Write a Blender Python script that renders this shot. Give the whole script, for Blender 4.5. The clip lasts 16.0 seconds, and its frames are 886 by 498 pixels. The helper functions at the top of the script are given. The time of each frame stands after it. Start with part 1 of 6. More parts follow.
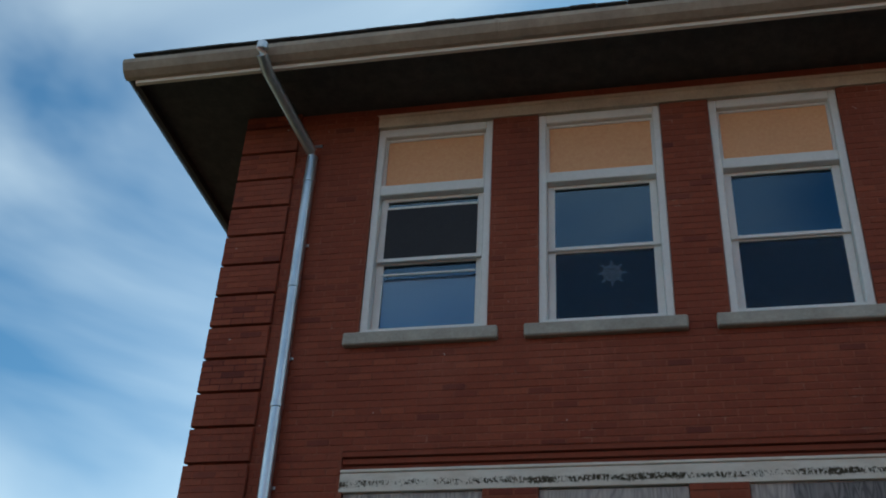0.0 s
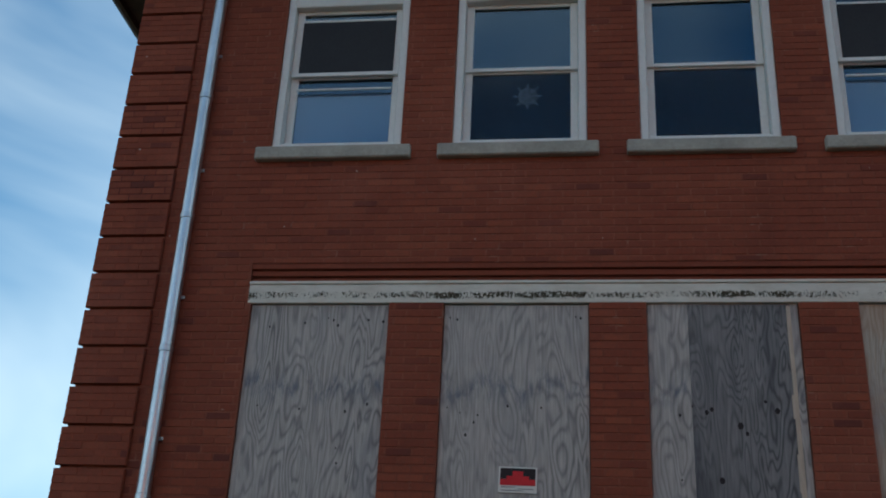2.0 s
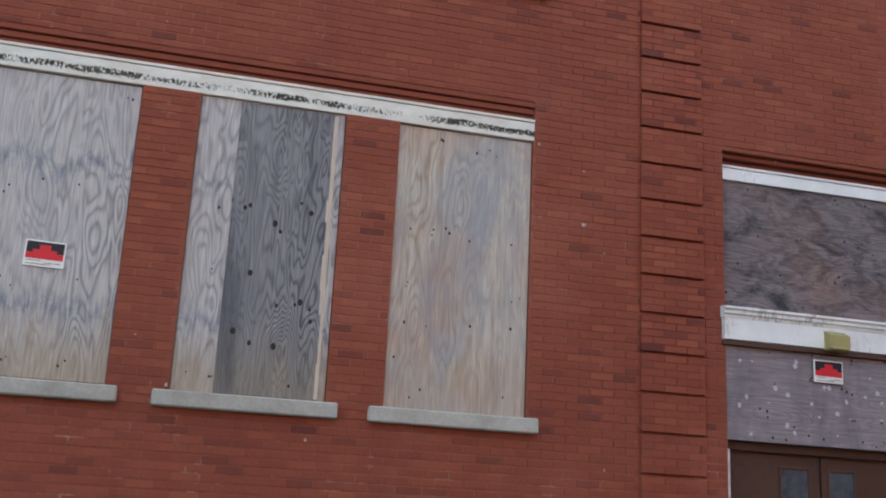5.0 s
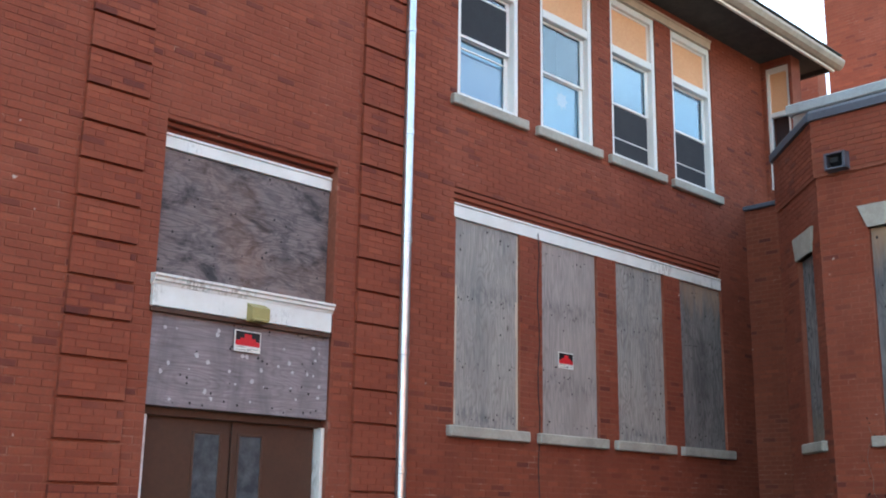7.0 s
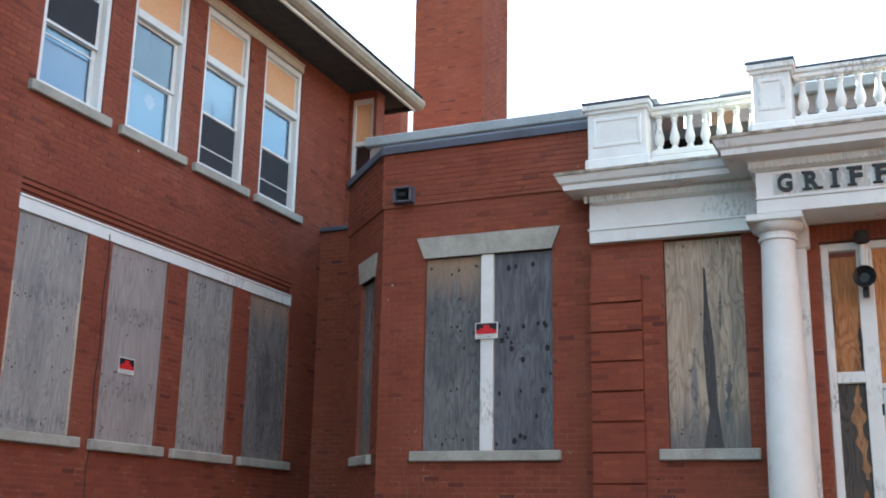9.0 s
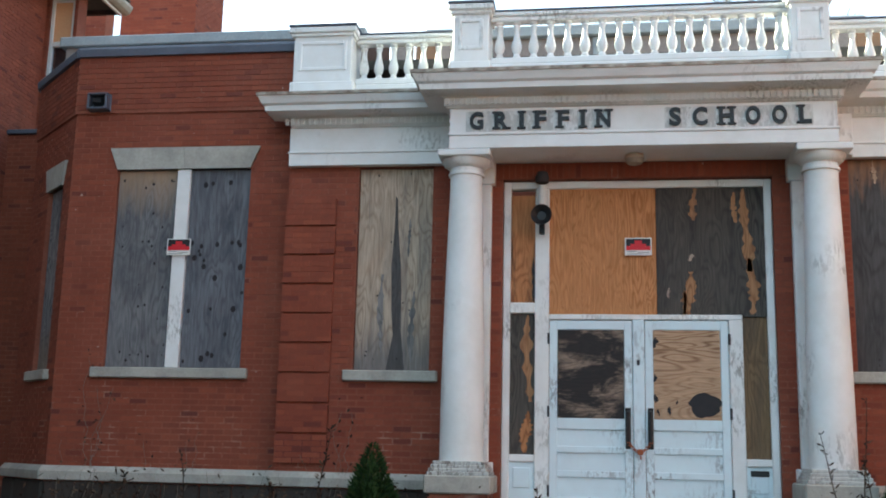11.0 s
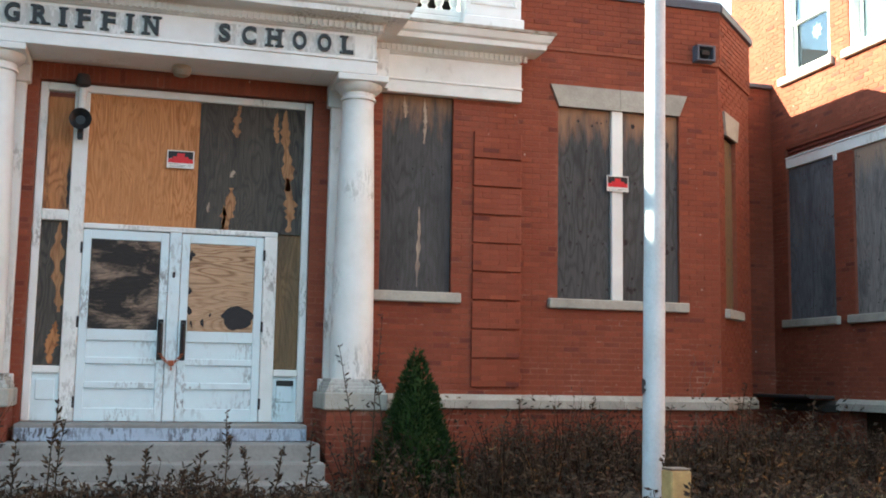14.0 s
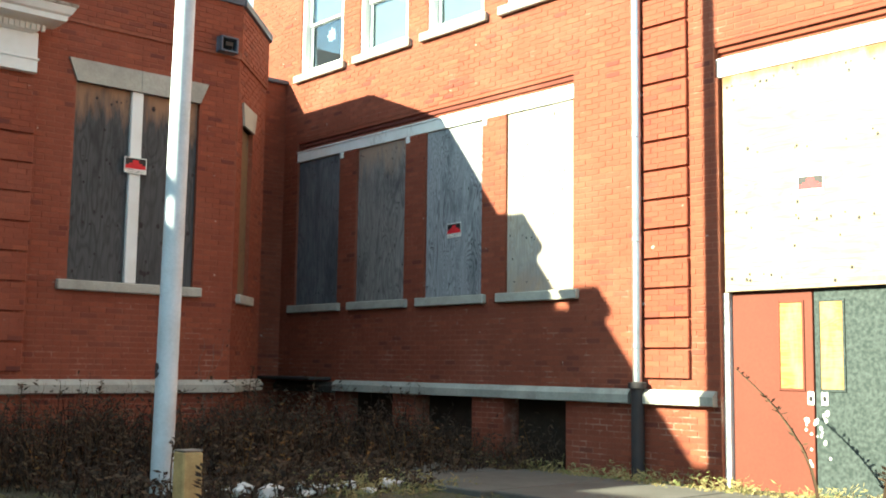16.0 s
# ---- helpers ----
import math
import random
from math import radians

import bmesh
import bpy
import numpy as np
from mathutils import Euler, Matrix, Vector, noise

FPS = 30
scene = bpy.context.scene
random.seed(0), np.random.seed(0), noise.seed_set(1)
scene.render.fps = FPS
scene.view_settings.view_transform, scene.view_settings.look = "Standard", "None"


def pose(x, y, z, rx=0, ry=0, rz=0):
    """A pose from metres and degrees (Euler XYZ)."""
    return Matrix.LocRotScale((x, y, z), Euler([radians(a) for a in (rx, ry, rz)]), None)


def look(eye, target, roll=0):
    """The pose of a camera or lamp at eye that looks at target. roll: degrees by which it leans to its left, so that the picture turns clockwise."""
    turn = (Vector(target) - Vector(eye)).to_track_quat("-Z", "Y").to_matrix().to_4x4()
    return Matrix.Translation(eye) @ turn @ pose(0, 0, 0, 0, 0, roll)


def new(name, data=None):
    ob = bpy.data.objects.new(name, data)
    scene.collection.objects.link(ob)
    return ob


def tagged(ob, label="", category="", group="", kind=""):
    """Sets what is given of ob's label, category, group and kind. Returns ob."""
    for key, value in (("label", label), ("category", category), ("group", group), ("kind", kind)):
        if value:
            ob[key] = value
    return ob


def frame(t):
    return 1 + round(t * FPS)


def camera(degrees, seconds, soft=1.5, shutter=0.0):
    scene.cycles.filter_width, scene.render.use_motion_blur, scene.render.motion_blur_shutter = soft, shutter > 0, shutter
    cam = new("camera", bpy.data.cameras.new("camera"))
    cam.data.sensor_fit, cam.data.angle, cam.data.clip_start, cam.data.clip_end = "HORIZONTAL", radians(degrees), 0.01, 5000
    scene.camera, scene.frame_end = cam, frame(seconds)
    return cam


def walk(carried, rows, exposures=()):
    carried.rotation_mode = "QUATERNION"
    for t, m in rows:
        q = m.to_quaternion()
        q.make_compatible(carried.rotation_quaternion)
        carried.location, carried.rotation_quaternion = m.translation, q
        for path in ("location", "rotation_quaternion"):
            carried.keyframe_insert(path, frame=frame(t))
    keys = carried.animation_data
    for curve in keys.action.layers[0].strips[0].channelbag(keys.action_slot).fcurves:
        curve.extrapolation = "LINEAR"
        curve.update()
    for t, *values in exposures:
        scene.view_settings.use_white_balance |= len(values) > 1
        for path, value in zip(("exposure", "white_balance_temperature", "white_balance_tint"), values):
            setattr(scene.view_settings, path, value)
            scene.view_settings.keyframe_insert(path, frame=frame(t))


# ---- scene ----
cam = camera(44.4, 16.0, soft=1.9)
PATH = [
    (0, (-1.133, 0.817, 1.809), (-2.764, 0.438, 2.903), 3.3),
    (0.5, (-1.137, 0.833, 1.794), (-2.81, 0.491, 2.835), 2.6),
    (1, (-1.152, 0.858, 1.771), (-2.874, 0.54, 2.738), 2.7),
    (1.5, (-1.17, 0.888, 1.749), (-2.933, 0.594, 2.646), 2.1),
    (2, (-1.176, 0.927, 1.719), (-2.979, 0.671, 2.545), 2.9),
    (2.5, (-1.161, 0.988, 1.687), (-3.0, 0.789, 2.447), 3.1),
    (3, (-1.157, 1.03, 1.669), (-3.03, 0.87, 2.352), 3.4),
    (3.2, (-1.156, 1.056, 1.668), (-3.043, 0.911, 2.315), 3.2),
    (5.3, (-1.023, 1.361, 1.657), (-2.856, 1.979, 2.166), 2.7),
    (5.5, (-1.014, 1.376, 1.663), (-2.814, 2.084, 2.17), 2.5),
    (6, (-0.974, 1.358, 1.696), (-2.659, 2.319, 2.186), 2.2),
    (6.5, (-0.965, 1.332, 1.701), (-2.508, 2.509, 2.185), 1.6),
    (7, (-0.941, 1.303, 1.711), (-2.329, 2.664, 2.183), 0.9),
    (7.5, (-0.898, 1.286, 1.716), (-2.128, 2.789, 2.196), 1.0),
    (8, (-0.833, 1.273, 1.729), (-1.899, 2.892, 2.223), 1.7),
    (8.5, (-0.739, 1.248, 1.729), (-1.651, 2.959, 2.222), 1.6),
    (9, (-0.649, 1.245, 1.71), (-1.424, 3.02, 2.21), 1.1),
    (9.5, (-0.559, 1.235, 1.689), (-1.16, 3.079, 2.177), 0.9),
    (10, (-0.487, 1.238, 1.666), (-0.97, 3.129, 2.104), 1.4),
    (10.2, (-0.465, 1.24, 1.664), (-0.907, 3.144, 2.087), 1.4),
    (12.3, (-0.353, 1.192, 1.607), (-0.426, 3.168, 1.91), 0.6),
    (12.5, (-0.336, 1.186, 1.607), (-0.387, 3.165, 1.897), 0.4),
    (13, (-0.283, 1.169, 1.614), (-0.249, 3.148, 1.9), 0.6),
    (13.5, (-0.258, 1.128, 1.628), (-0.028, 3.094, 1.914), 0.9),
    (14, (-0.29, 1.054, 1.644), (0.239, 2.968, 1.881), 1.0),
    (14.5, (-0.336, 1.022, 1.662), (0.411, 2.86, 1.91), 0.9),
    (15, (-0.395, 1.018, 1.671), (0.529, 2.774, 1.92), 0.8),
    (15.5, (-0.479, 0.954, 1.672), (0.647, 2.591, 1.902), 0.4),
    (16, (-0.52, 0.892, 1.667), (0.793, 2.385, 1.884), 0.8),
]
EXPOSURES = [(0, 0.97, 6210, -4), (1.5, 1.02, 6210, -4), (3.2, 1.32, 6310, -1), (5.5, 2.88, 6500, 1), (6.5, 2.98, 6500, 1), (8, 3.11, 6500, 1), (10, 2.53, 6450, 0), (12.5, 2.65, 6450, -2), (13.5, 2.7, 6500, -2), (14.5, 2.92, 6600, -4), (15.5, 2.81, 6500, -8), (16, 2.43, 6650, -10)]
walk(cam, [(t, look(eye, target, roll)) for t, eye, target, roll in PATH], EXPOSURES)

# ---- light and sky ----
SUN_DIR = Vector((-1.0, 0.43, 0.55)).normalized()
world = bpy.data.worlds.new("World")
scene.world = world
world.use_nodes = True
wn, wl = world.node_tree.nodes, world.node_tree.links
sky = wn.new("ShaderNodeTexSky")
sky.sky_type = "NISHITA"
sky.sun_disc = False
sky.sun_elevation = math.asin(SUN_DIR.z)
sky.sun_rotation = math.atan2(SUN_DIR.x, SUN_DIR.y) % (2 * math.pi)
sky.air_density, sky.dust_density, sky.ozone_density = 1.0, 1.7, 3.5
wcoord = wn.new("ShaderNodeTexCoord")
wmap = wn.new("ShaderNodeMapping")
wmap.inputs["Scale"].default_value = (1.3, 1.3, 2.6)
wnoise = wn.new("ShaderNodeTexNoise")
wnoise.inputs["Scale"].default_value = 1.4
wnoise.inputs["Detail"].default_value = 5
wnoise.inputs["Roughness"].default_value = 0.45
wnoise.inputs["Distortion"].default_value = 0.5
wramp = wn.new("ShaderNodeValToRGB")
wramp.color_ramp.elements[0].position, wramp.color_ramp.elements[1].position = 0.39, 0.88
wmix = wn.new("ShaderNodeMix")
wmix.data_type = "RGBA"
wmix.inputs[7].default_value = (12.0, 12.4, 13.0, 1)
wl.new(wcoord.outputs["Generated"], wmap.inputs[0])
wl.new(wmap.outputs[0], wnoise.inputs["Vector"])
wl.new(wnoise.outputs["Fac"], wramp.inputs[0])
wl.new(wramp.outputs[0], wmix.inputs[0])
wtint = wn.new("ShaderNodeMix")
wtint.data_type, wtint.blend_type = "RGBA", "MULTIPLY"
wtint.inputs[0].default_value = 1.0
wtint.inputs[7].default_value = (0.70, 1.05, 1.2, 1)
wl.new(sky.outputs[0], wtint.inputs[6])
wl.new(wtint.outputs[2], wmix.inputs[6])
wl.new(wmix.outputs[2], wn["Background"].inputs[0])
wn["Background"].inputs[1].default_value = 0.056
sun = new("sun", bpy.data.lights.new("sun", "SUN"))
sun.data.energy, sun.data.angle, sun.data.color = 5.0, radians(0.5), (1.0, 0.92, 0.76)
sun.matrix_world = look(SUN_DIR * 60, (0, 0, 0))

# ---- materials ----


class Nodes:
    """A small helper to wire up one node material."""

    def __init__(self, name, rough=0.7, metal=0.0, spec=0.4):
        self.mat = bpy.data.materials.new(name)
        self.mat.use_nodes = True
        self.n, self.l = self.mat.node_tree.nodes, self.mat.node_tree.links
        self.bsdf = self.n["Principled BSDF"]
        self.bsdf.inputs["Roughness"].default_value = rough
        self.bsdf.inputs["Metallic"].default_value = metal
        self.bsdf.inputs["Specular IOR Level"].default_value = spec
        self.coord = self.n.new("ShaderNodeTexCoord").outputs["Object"]

    def shifted(self, amount=37.0):
        """Object coordinates pushed by a random amount for each object."""
        info = self.n.new("ShaderNodeObjectInfo")
        mul = self.math("MULTIPLY", info.outputs["Random"], amount)
        add = self.n.new("ShaderNodeVectorMath")
        add.operation = "ADD"
        comb = self.n.new("ShaderNodeCombineXYZ")
        for k in range(3):
            self.l.new(mul, comb.inputs[k])
        self.l.new(self.coord, add.inputs[0])
        self.l.new(comb.outputs[0], add.inputs[1])
        return add.outputs[0]

    def scaled(self, vec, s):
        m = self.n.new("ShaderNodeMapping")
        m.inputs["Scale"].default_value = s
        self.l.new(vec, m.inputs[0])
        return m.outputs[0]

    def math(self, op, a, b=0.0):
        m = self.n.new("ShaderNodeMath")
        m.operation = op
        for k, v in enumerate((a, b)):
            if isinstance(v, (int, float)):
                m.inputs[k].default_value = v
            else:
                self.l.new(v, m.inputs[k])
        return m.outputs[0]

    def noise(self, vec, scale, detail=4, rough=0.6, dist=0.0):
        t = self.n.new("ShaderNodeTexNoise")
        for key, v in (("Scale", scale), ("Detail", detail), ("Roughness", rough), ("Distortion", dist)):
            t.inputs[key].default_value = v
        self.l.new(vec, t.inputs["Vector"])
        return t.outputs["Fac"]

    def ramp(self, fac, *stops):
        r = self.n.new("ShaderNodeValToRGB")
        while len(r.color_ramp.elements) < len(stops):
            r.color_ramp.elements.new(0.5)
        for e, (p, c) in zip(r.color_ramp.elements, stops):
            e.position = p
            e.color = (*c, 1) if isinstance(c, tuple) else (c, c, c, 1)
        self.l.new(fac, r.inputs[0])
        return r.outputs[0]

    def mix(self, fac, a, b, blend="MIX"):
        m = self.n.new("ShaderNodeMix")
        m.data_type, m.blend_type = "RGBA", blend
        for k, v in ((0, fac), (6, a), (7, b)):
            if isinstance(v, (int, float)):
                m.inputs[k].default_value = v
            elif isinstance(v, tuple):
                m.inputs[k].default_value = (*v, 1)
            else:
                self.l.new(v, m.inputs[k])
        return m.outputs[2]

    def out(self, color, bump=None, strength=0.3, dist=0.004, rough=None):
        if isinstance(color, tuple):
            self.bsdf.inputs["Base Color"].default_value = (*color, 1)
        else:
            self.l.new(color, self.bsdf.inputs["Base Color"])
        if bump is not None:
            b = self.n.new("ShaderNodeBump")
            b.inputs["Strength"].default_value, b.inputs["Distance"].default_value = strength, dist
            self.l.new(bump, b.inputs["Height"])
            self.l.new(b.outputs[0], self.bsdf.inputs["Normal"])
        if rough is not None:
            self.l.new(rough, self.bsdf.inputs["Roughness"])
        return self.mat


def brick_material(name, reds):
    k = Nodes(name, 0.85, spec=0.25)
    geo, info = k.n.new("ShaderNodeNewGeometry"), k.n.new("ShaderNodeObjectInfo")
    rnd = k.math("FRACT", k.math("ADD", geo.outputs["Random Per Island"], info.outputs["Random"]))
    col = k.ramp(rnd, (0.0, reds[0]), (0.035, reds[1]), (0.11, reds[2]), (0.8, reds[3]), (1.0, reds[4]))
    pos = geo.outputs["Position"]
    blotch = k.ramp(k.noise(pos, 0.45, 5, 0.65), (0.35, 0.0), (0.68, 1.0))
    col = k.mix(k.math("MULTIPLY", blotch, 0.45), col, reds[5])
    bloom = k.ramp(k.noise(pos, 1.1, 5, 0.6), (0.5, 0.0), (0.72, 1.0))
    col = k.mix(k.math("MULTIPLY", bloom, 0.42), col, (0.35, 0.135, 0.09))
    streak = k.ramp(k.noise(k.scaled(pos, (1.6, 1.6, 0.25)), 1.0, 4), (0.56, 0.0), (0.78, 1.0))
    col = k.mix(k.math("MULTIPLY", streak, 0.35), col, (0.09, 0.035, 0.028))
    fine = k.noise(pos, 38, 4, 0.7)
    col = k.mix(0.35, col, k.ramp(fine, (0.3, (0.1, 0.035, 0.025)), (0.7, (0.42, 0.15, 0.1))), "OVERLAY")
    speck = k.ramp(k.noise(pos, 9, 2, 0.5), (0.765, 0.0), (0.785, 1.0))
    col = k.mix(speck, col, (0.45, 0.36, 0.31))
    return k.out(col, k.noise(pos, 90, 3), 0.35, 0.003)


REDS = ((0.13, 0.043, 0.035), (0.19, 0.058, 0.04), (0.255, 0.076, 0.044), (0.288, 0.088, 0.05), (0.34, 0.111, 0.061), (0.235, 0.067, 0.041))
BRICK = brick_material("red_brick", REDS)


def mortar_material():
    k = Nodes("mortar", 0.95, spec=0.15)
    pos = k.n.new("ShaderNodeNewGeometry").outputs["Position"]
    worn = k.ramp(k.noise(pos, 0.7, 5, 0.7), (0.42, 0.0), (0.66, 1.0))
    col = k.mix(worn, (0.205, 0.064, 0.041), (0.27, 0.095, 0.06))
    bloom = k.ramp(k.noise(pos, 1.1, 5, 0.6), (0.5, 0.0), (0.72, 1.0))
    col = k.mix(k.math("MULTIPLY", bloom, 0.42), col, (0.35, 0.135, 0.09))
    # Lime washed out of single joints, more of it low on the wall.
    sep = k.n.new("ShaderNodeSeparateXYZ")
    k.l.new(pos, sep.inputs[0])
    low = k.ramp(k.math("DIVIDE", sep.outputs[2], 10.0), (0.12, 0.10), (0.30, 0.0))
    lime = k.ramp(k.math("ADD", k.noise(pos, 3.2, 6, 0.75), low), (0.60, 0.0), (0.72, 1.0))
    col = k.mix(k.math("MULTIPLY", lime, 0.6), col, (0.40, 0.27, 0.21))
    return k.out(k.mix(0.3, col, k.noise(pos, 30, 3), "OVERLAY"), k.noise(pos, 120, 2), 0.3, 0.002)


MORTAR = mortar_material()


def stained(name, base, dirt, rough=0.8, spots=0.5, scale=3.0, bump=0.25, spec=0.3, metal=0.0, stretch=(1, 1, 1)):
    k = Nodes(name, rough, metal, spec)
    v = k.scaled(k.shifted(), stretch)
    big = k.ramp(k.noise(v, scale, 6, 0.65), (0.38, 0.0), (0.72, 1.0))
    col = k.mix(k.math("MULTIPLY", big, spots), base, dirt)
    fine = k.noise(v, scale * 14, 4, 0.7)
    col = k.mix(0.22, col, k.ramp(fine, (0.3, 0.25), (0.7, 0.75)), "OVERLAY")
    return k.out(col, fine, bump, 0.003)


def screen_material():
    """Fine dark insect mesh, half see-through."""
    k = Nodes("fine_insect_mesh", 0.8)
    tr, mx = k.n.new("ShaderNodeBsdfTransparent"), k.n.new("ShaderNodeMixShader")
    k.bsdf.inputs["Base Color"].default_value = (0.018, 0.018, 0.024, 1)
    mx.inputs[0].default_value = 0.3
    k.l.new(tr.outputs[0], mx.inputs[1])
    k.l.new(k.bsdf.outputs[0], mx.inputs[2])
    k.l.new(mx.outputs[0], k.n["Material Output"].inputs[0])
    return k.mat


STONE = stained("limestone", (0.42, 0.40, 0.35), (0.17, 0.16, 0.14), 0.9, 0.6, 2.5)
PATH_CONCRETE = stained("dirty_path_concrete", (0.105, 0.10, 0.092), (0.05, 0.046, 0.04), 0.95, 0.7, 1.6)
CONCRETE = stained("concrete", (0.27, 0.265, 0.25), (0.14, 0.135, 0.125), 0.92, 0.6, 2.0)
CREAM = stained("cream_lintel_paint", (0.62, 0.55, 0.44), (0.36, 0.31, 0.25), 0.7, 0.6, 2.5)
SOFFIT = stained("tan_soffit_paint", (0.80, 0.75, 0.67), (0.66, 0.60, 0.52), 0.75, 0.5, 1.5)
GUTTER = stained("tan_gutter_paint", (0.40, 0.33, 0.255), (0.15, 0.12, 0.10), 0.5, 0.6, 1.2, 0.1)
SHINGLE = stained("dark_shingle", (0.055, 0.055, 0.055), (0.1, 0.095, 0.085), 0.95, 0.7, 8)
FLASHING = stained("slate_blue_flashing", (0.10, 0.11, 0.14), (0.05, 0.05, 0.06), 0.55, 0.5, 2)
EDGE_WOOD = stained("pale_unweathered_wood", (0.56, 0.47, 0.38), (0.42, 0.32, 0.24), 0.85, 0.6, 3, 0.2, 0.2, 0.0, (1, 1, 0.2))
PALE_METAL = stained("pale_roof_edge", (0.34, 0.37, 0.38), (0.18, 0.19, 0.19), 0.5, 0.5, 2)
GALV = stained("galvanised_pipe", (0.66, 0.69, 0.72), (0.42, 0.44, 0.47), 0.33, 0.6, 4, 0.08, 0.5, 0.9)
GALV_SHEET = stained("worn_galvanised_sheet", (0.03, 0.04, 0.038), (0.085, 0.10, 0.098), 0.8, 0.9, 26, 0.1, 0.15)
CAST = stained("dark_cast_iron", (0.035, 0.033, 0.036), (0.07, 0.05, 0.045), 0.7, 0.6, 4)
BLACK = stained("black_enamel", (0.012, 0.012, 0.013), (0.03, 0.03, 0.03), 0.4, 0.5, 8, 0.05)
RED = stained("sign_red", (0.62, 0.02, 0.03), (0.5, 0.02, 0.03), 0.5, 0.5, 8, 0.03)
SIGN_BLACK = stained("sign_black", (0.015, 0.012, 0.014), (0.03, 0.02, 0.02), 0.5, 0.5, 8, 0.03)
SIGN_WHITE = stained("sign_white", (0.75, 0.74, 0.70), (0.6, 0.58, 0.52), 0.5, 0.5, 8, 0.03)
VINYL = stained("white_window_vinyl", (0.74, 0.74, 0.72), (0.6, 0.6, 0.57), 0.45, 0.4, 2, 0.05)
TAN_PANEL = stained("orange_tan_panel", (0.74, 0.405, 0.215), (0.66, 0.35, 0.18), 0.7, 0.5, 2, 0.05)
# Sky reflected in the panes, put into the colour of a pale blue blind.
SKY_TONE_BLIND = stained("reflected_sky_blind", (0.42, 0.66, 0.80), (0.36, 0.57, 0.70), 0.85, 0.5, 2, 0.1)
CURTAIN = stained("pale_curtain", (0.27, 0.285, 0.275), (0.2, 0.21, 0.2), 0.9, 0.5, 2, 0.1)
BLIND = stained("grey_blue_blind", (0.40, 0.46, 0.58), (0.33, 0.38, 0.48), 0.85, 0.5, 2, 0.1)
SCREEN = stained("insect_screen", (0.036, 0.038, 0.044), (0.022, 0.023, 0.03), 0.8, 0.5, 3, 0.1)
SCREEN_MESH = screen_material()
# Rooms behind the panes: their lack of light is put into this dark colour.
ROOM = stained("room_painted_dim", (0.05, 0.05, 0.055), (0.03, 0.03, 0.035), 0.9, 0.5, 2)
PAPER = stained("white_paper", (0.82, 0.83, 0.84), (0.7, 0.72, 0.74), 0.8, 0.3, 5, 0.05)
BROWN_DOOR = stained("brown_door_paint", (0.085, 0.04, 0.026), (0.055, 0.028, 0.02), 0.5, 0.6, 2, 0.1)
RUST_DOOR = stained("red_brown_door_paint", (0.145, 0.036, 0.022), (0.11, 0.028, 0.018), 0.75, 0.6, 2, 0.1)
DOOR_GLASS = stained("dirty_wired_glass", (0.04, 0.045, 0.055), (0.16, 0.17, 0.18), 0.25, 0.6, 9, 0.1, 0.5)
RUST_CHAIN = stained("rust_orange_chain", (0.36, 0.10, 0.04), (0.16, 0.05, 0.03), 0.7, 0.6, 30)
YELLOW = stained("faded_yellow_post", (0.50, 0.36, 0.16), (0.22, 0.13, 0.06), 0.85, 0.8, 6)
POLE_PAINT = stained("pale_blue_pole_paint", (0.58, 0.64, 0.68), (0.36, 0.38, 0.38), 0.5, 0.5, 3, 0.1)
OLIVE = stained("yellowed_plastic", (0.36, 0.31, 0.12), (0.25, 0.2, 0.09), 0.5, 0.5, 6)
TARP = stained("blue_tarp", (0.04, 0.15, 0.28), (0.03, 0.09, 0.17), 0.6, 0.5, 6)
CLAD = stained("grey_tan_cladding", (0.30, 0.25, 0.23), (0.2, 0.16, 0.14), 0.8, 0.5, 2)
# Board colour with the darkness of the basement recesses put into it.
RECESS_DARK = stained("recess_shade_board", (0.035, 0.027, 0.021), (0.06, 0.042, 0.03), 0.95, 0.6, 5, 0.2, 0.1)
DARK_STONE = stained("dark_foundation_stone", (0.055, 0.046, 0.04), (0.028, 0.025, 0.022), 0.95, 0.7, 2.5, 0.5)
BARK = stained("grey_bark", (0.2, 0.16, 0.13), (0.1, 0.08, 0.07), 0.95, 0.6, 6)
LITTER = stained("pale_litter", (0.6, 0.6, 0.6), (0.4, 0.38, 0.36), 0.8, 0.5, 9)


def peeling(name, base=(0.78, 0.78, 0.76), under=(0.20, 0.18, 0.15), amount=0.62, grime=(0.52, 0.50, 0.44)):
    """White paint with flakes missing, long along the grain."""
    k = Nodes(name, 0.6, spec=0.35)
    v = k.shifted()
    dirt = k.ramp(k.noise(v, 1.8, 6, 0.65), (0.4, 0.0), (0.8, 1.0))
    col = k.mix(k.math("MULTIPLY", dirt, 0.55), base, grime)
    patch = k.ramp(k.noise(v, 1.1, 3), (amount - 0.1, 0.0), (amount + 0.1, 1.0))
    flake = k.ramp(k.noise(k.scaled(v, (3, 3, 1)), 9, 5, 0.75), (0.5, 0.0), (0.54, 1.0))
    lost = k.math("MULTIPLY", patch, flake)
    col = k.mix(lost, col, under)
    return k.out(col, k.math("SUBTRACT", k.noise(v, 60, 3), k.math("MULTIPLY", lost, 2.0)), 0.35, 0.003)


WHITE = peeling("aged_white_paint", amount=0.66)
WHITE_WORN = peeling("peeling_white_paint", amount=0.63)


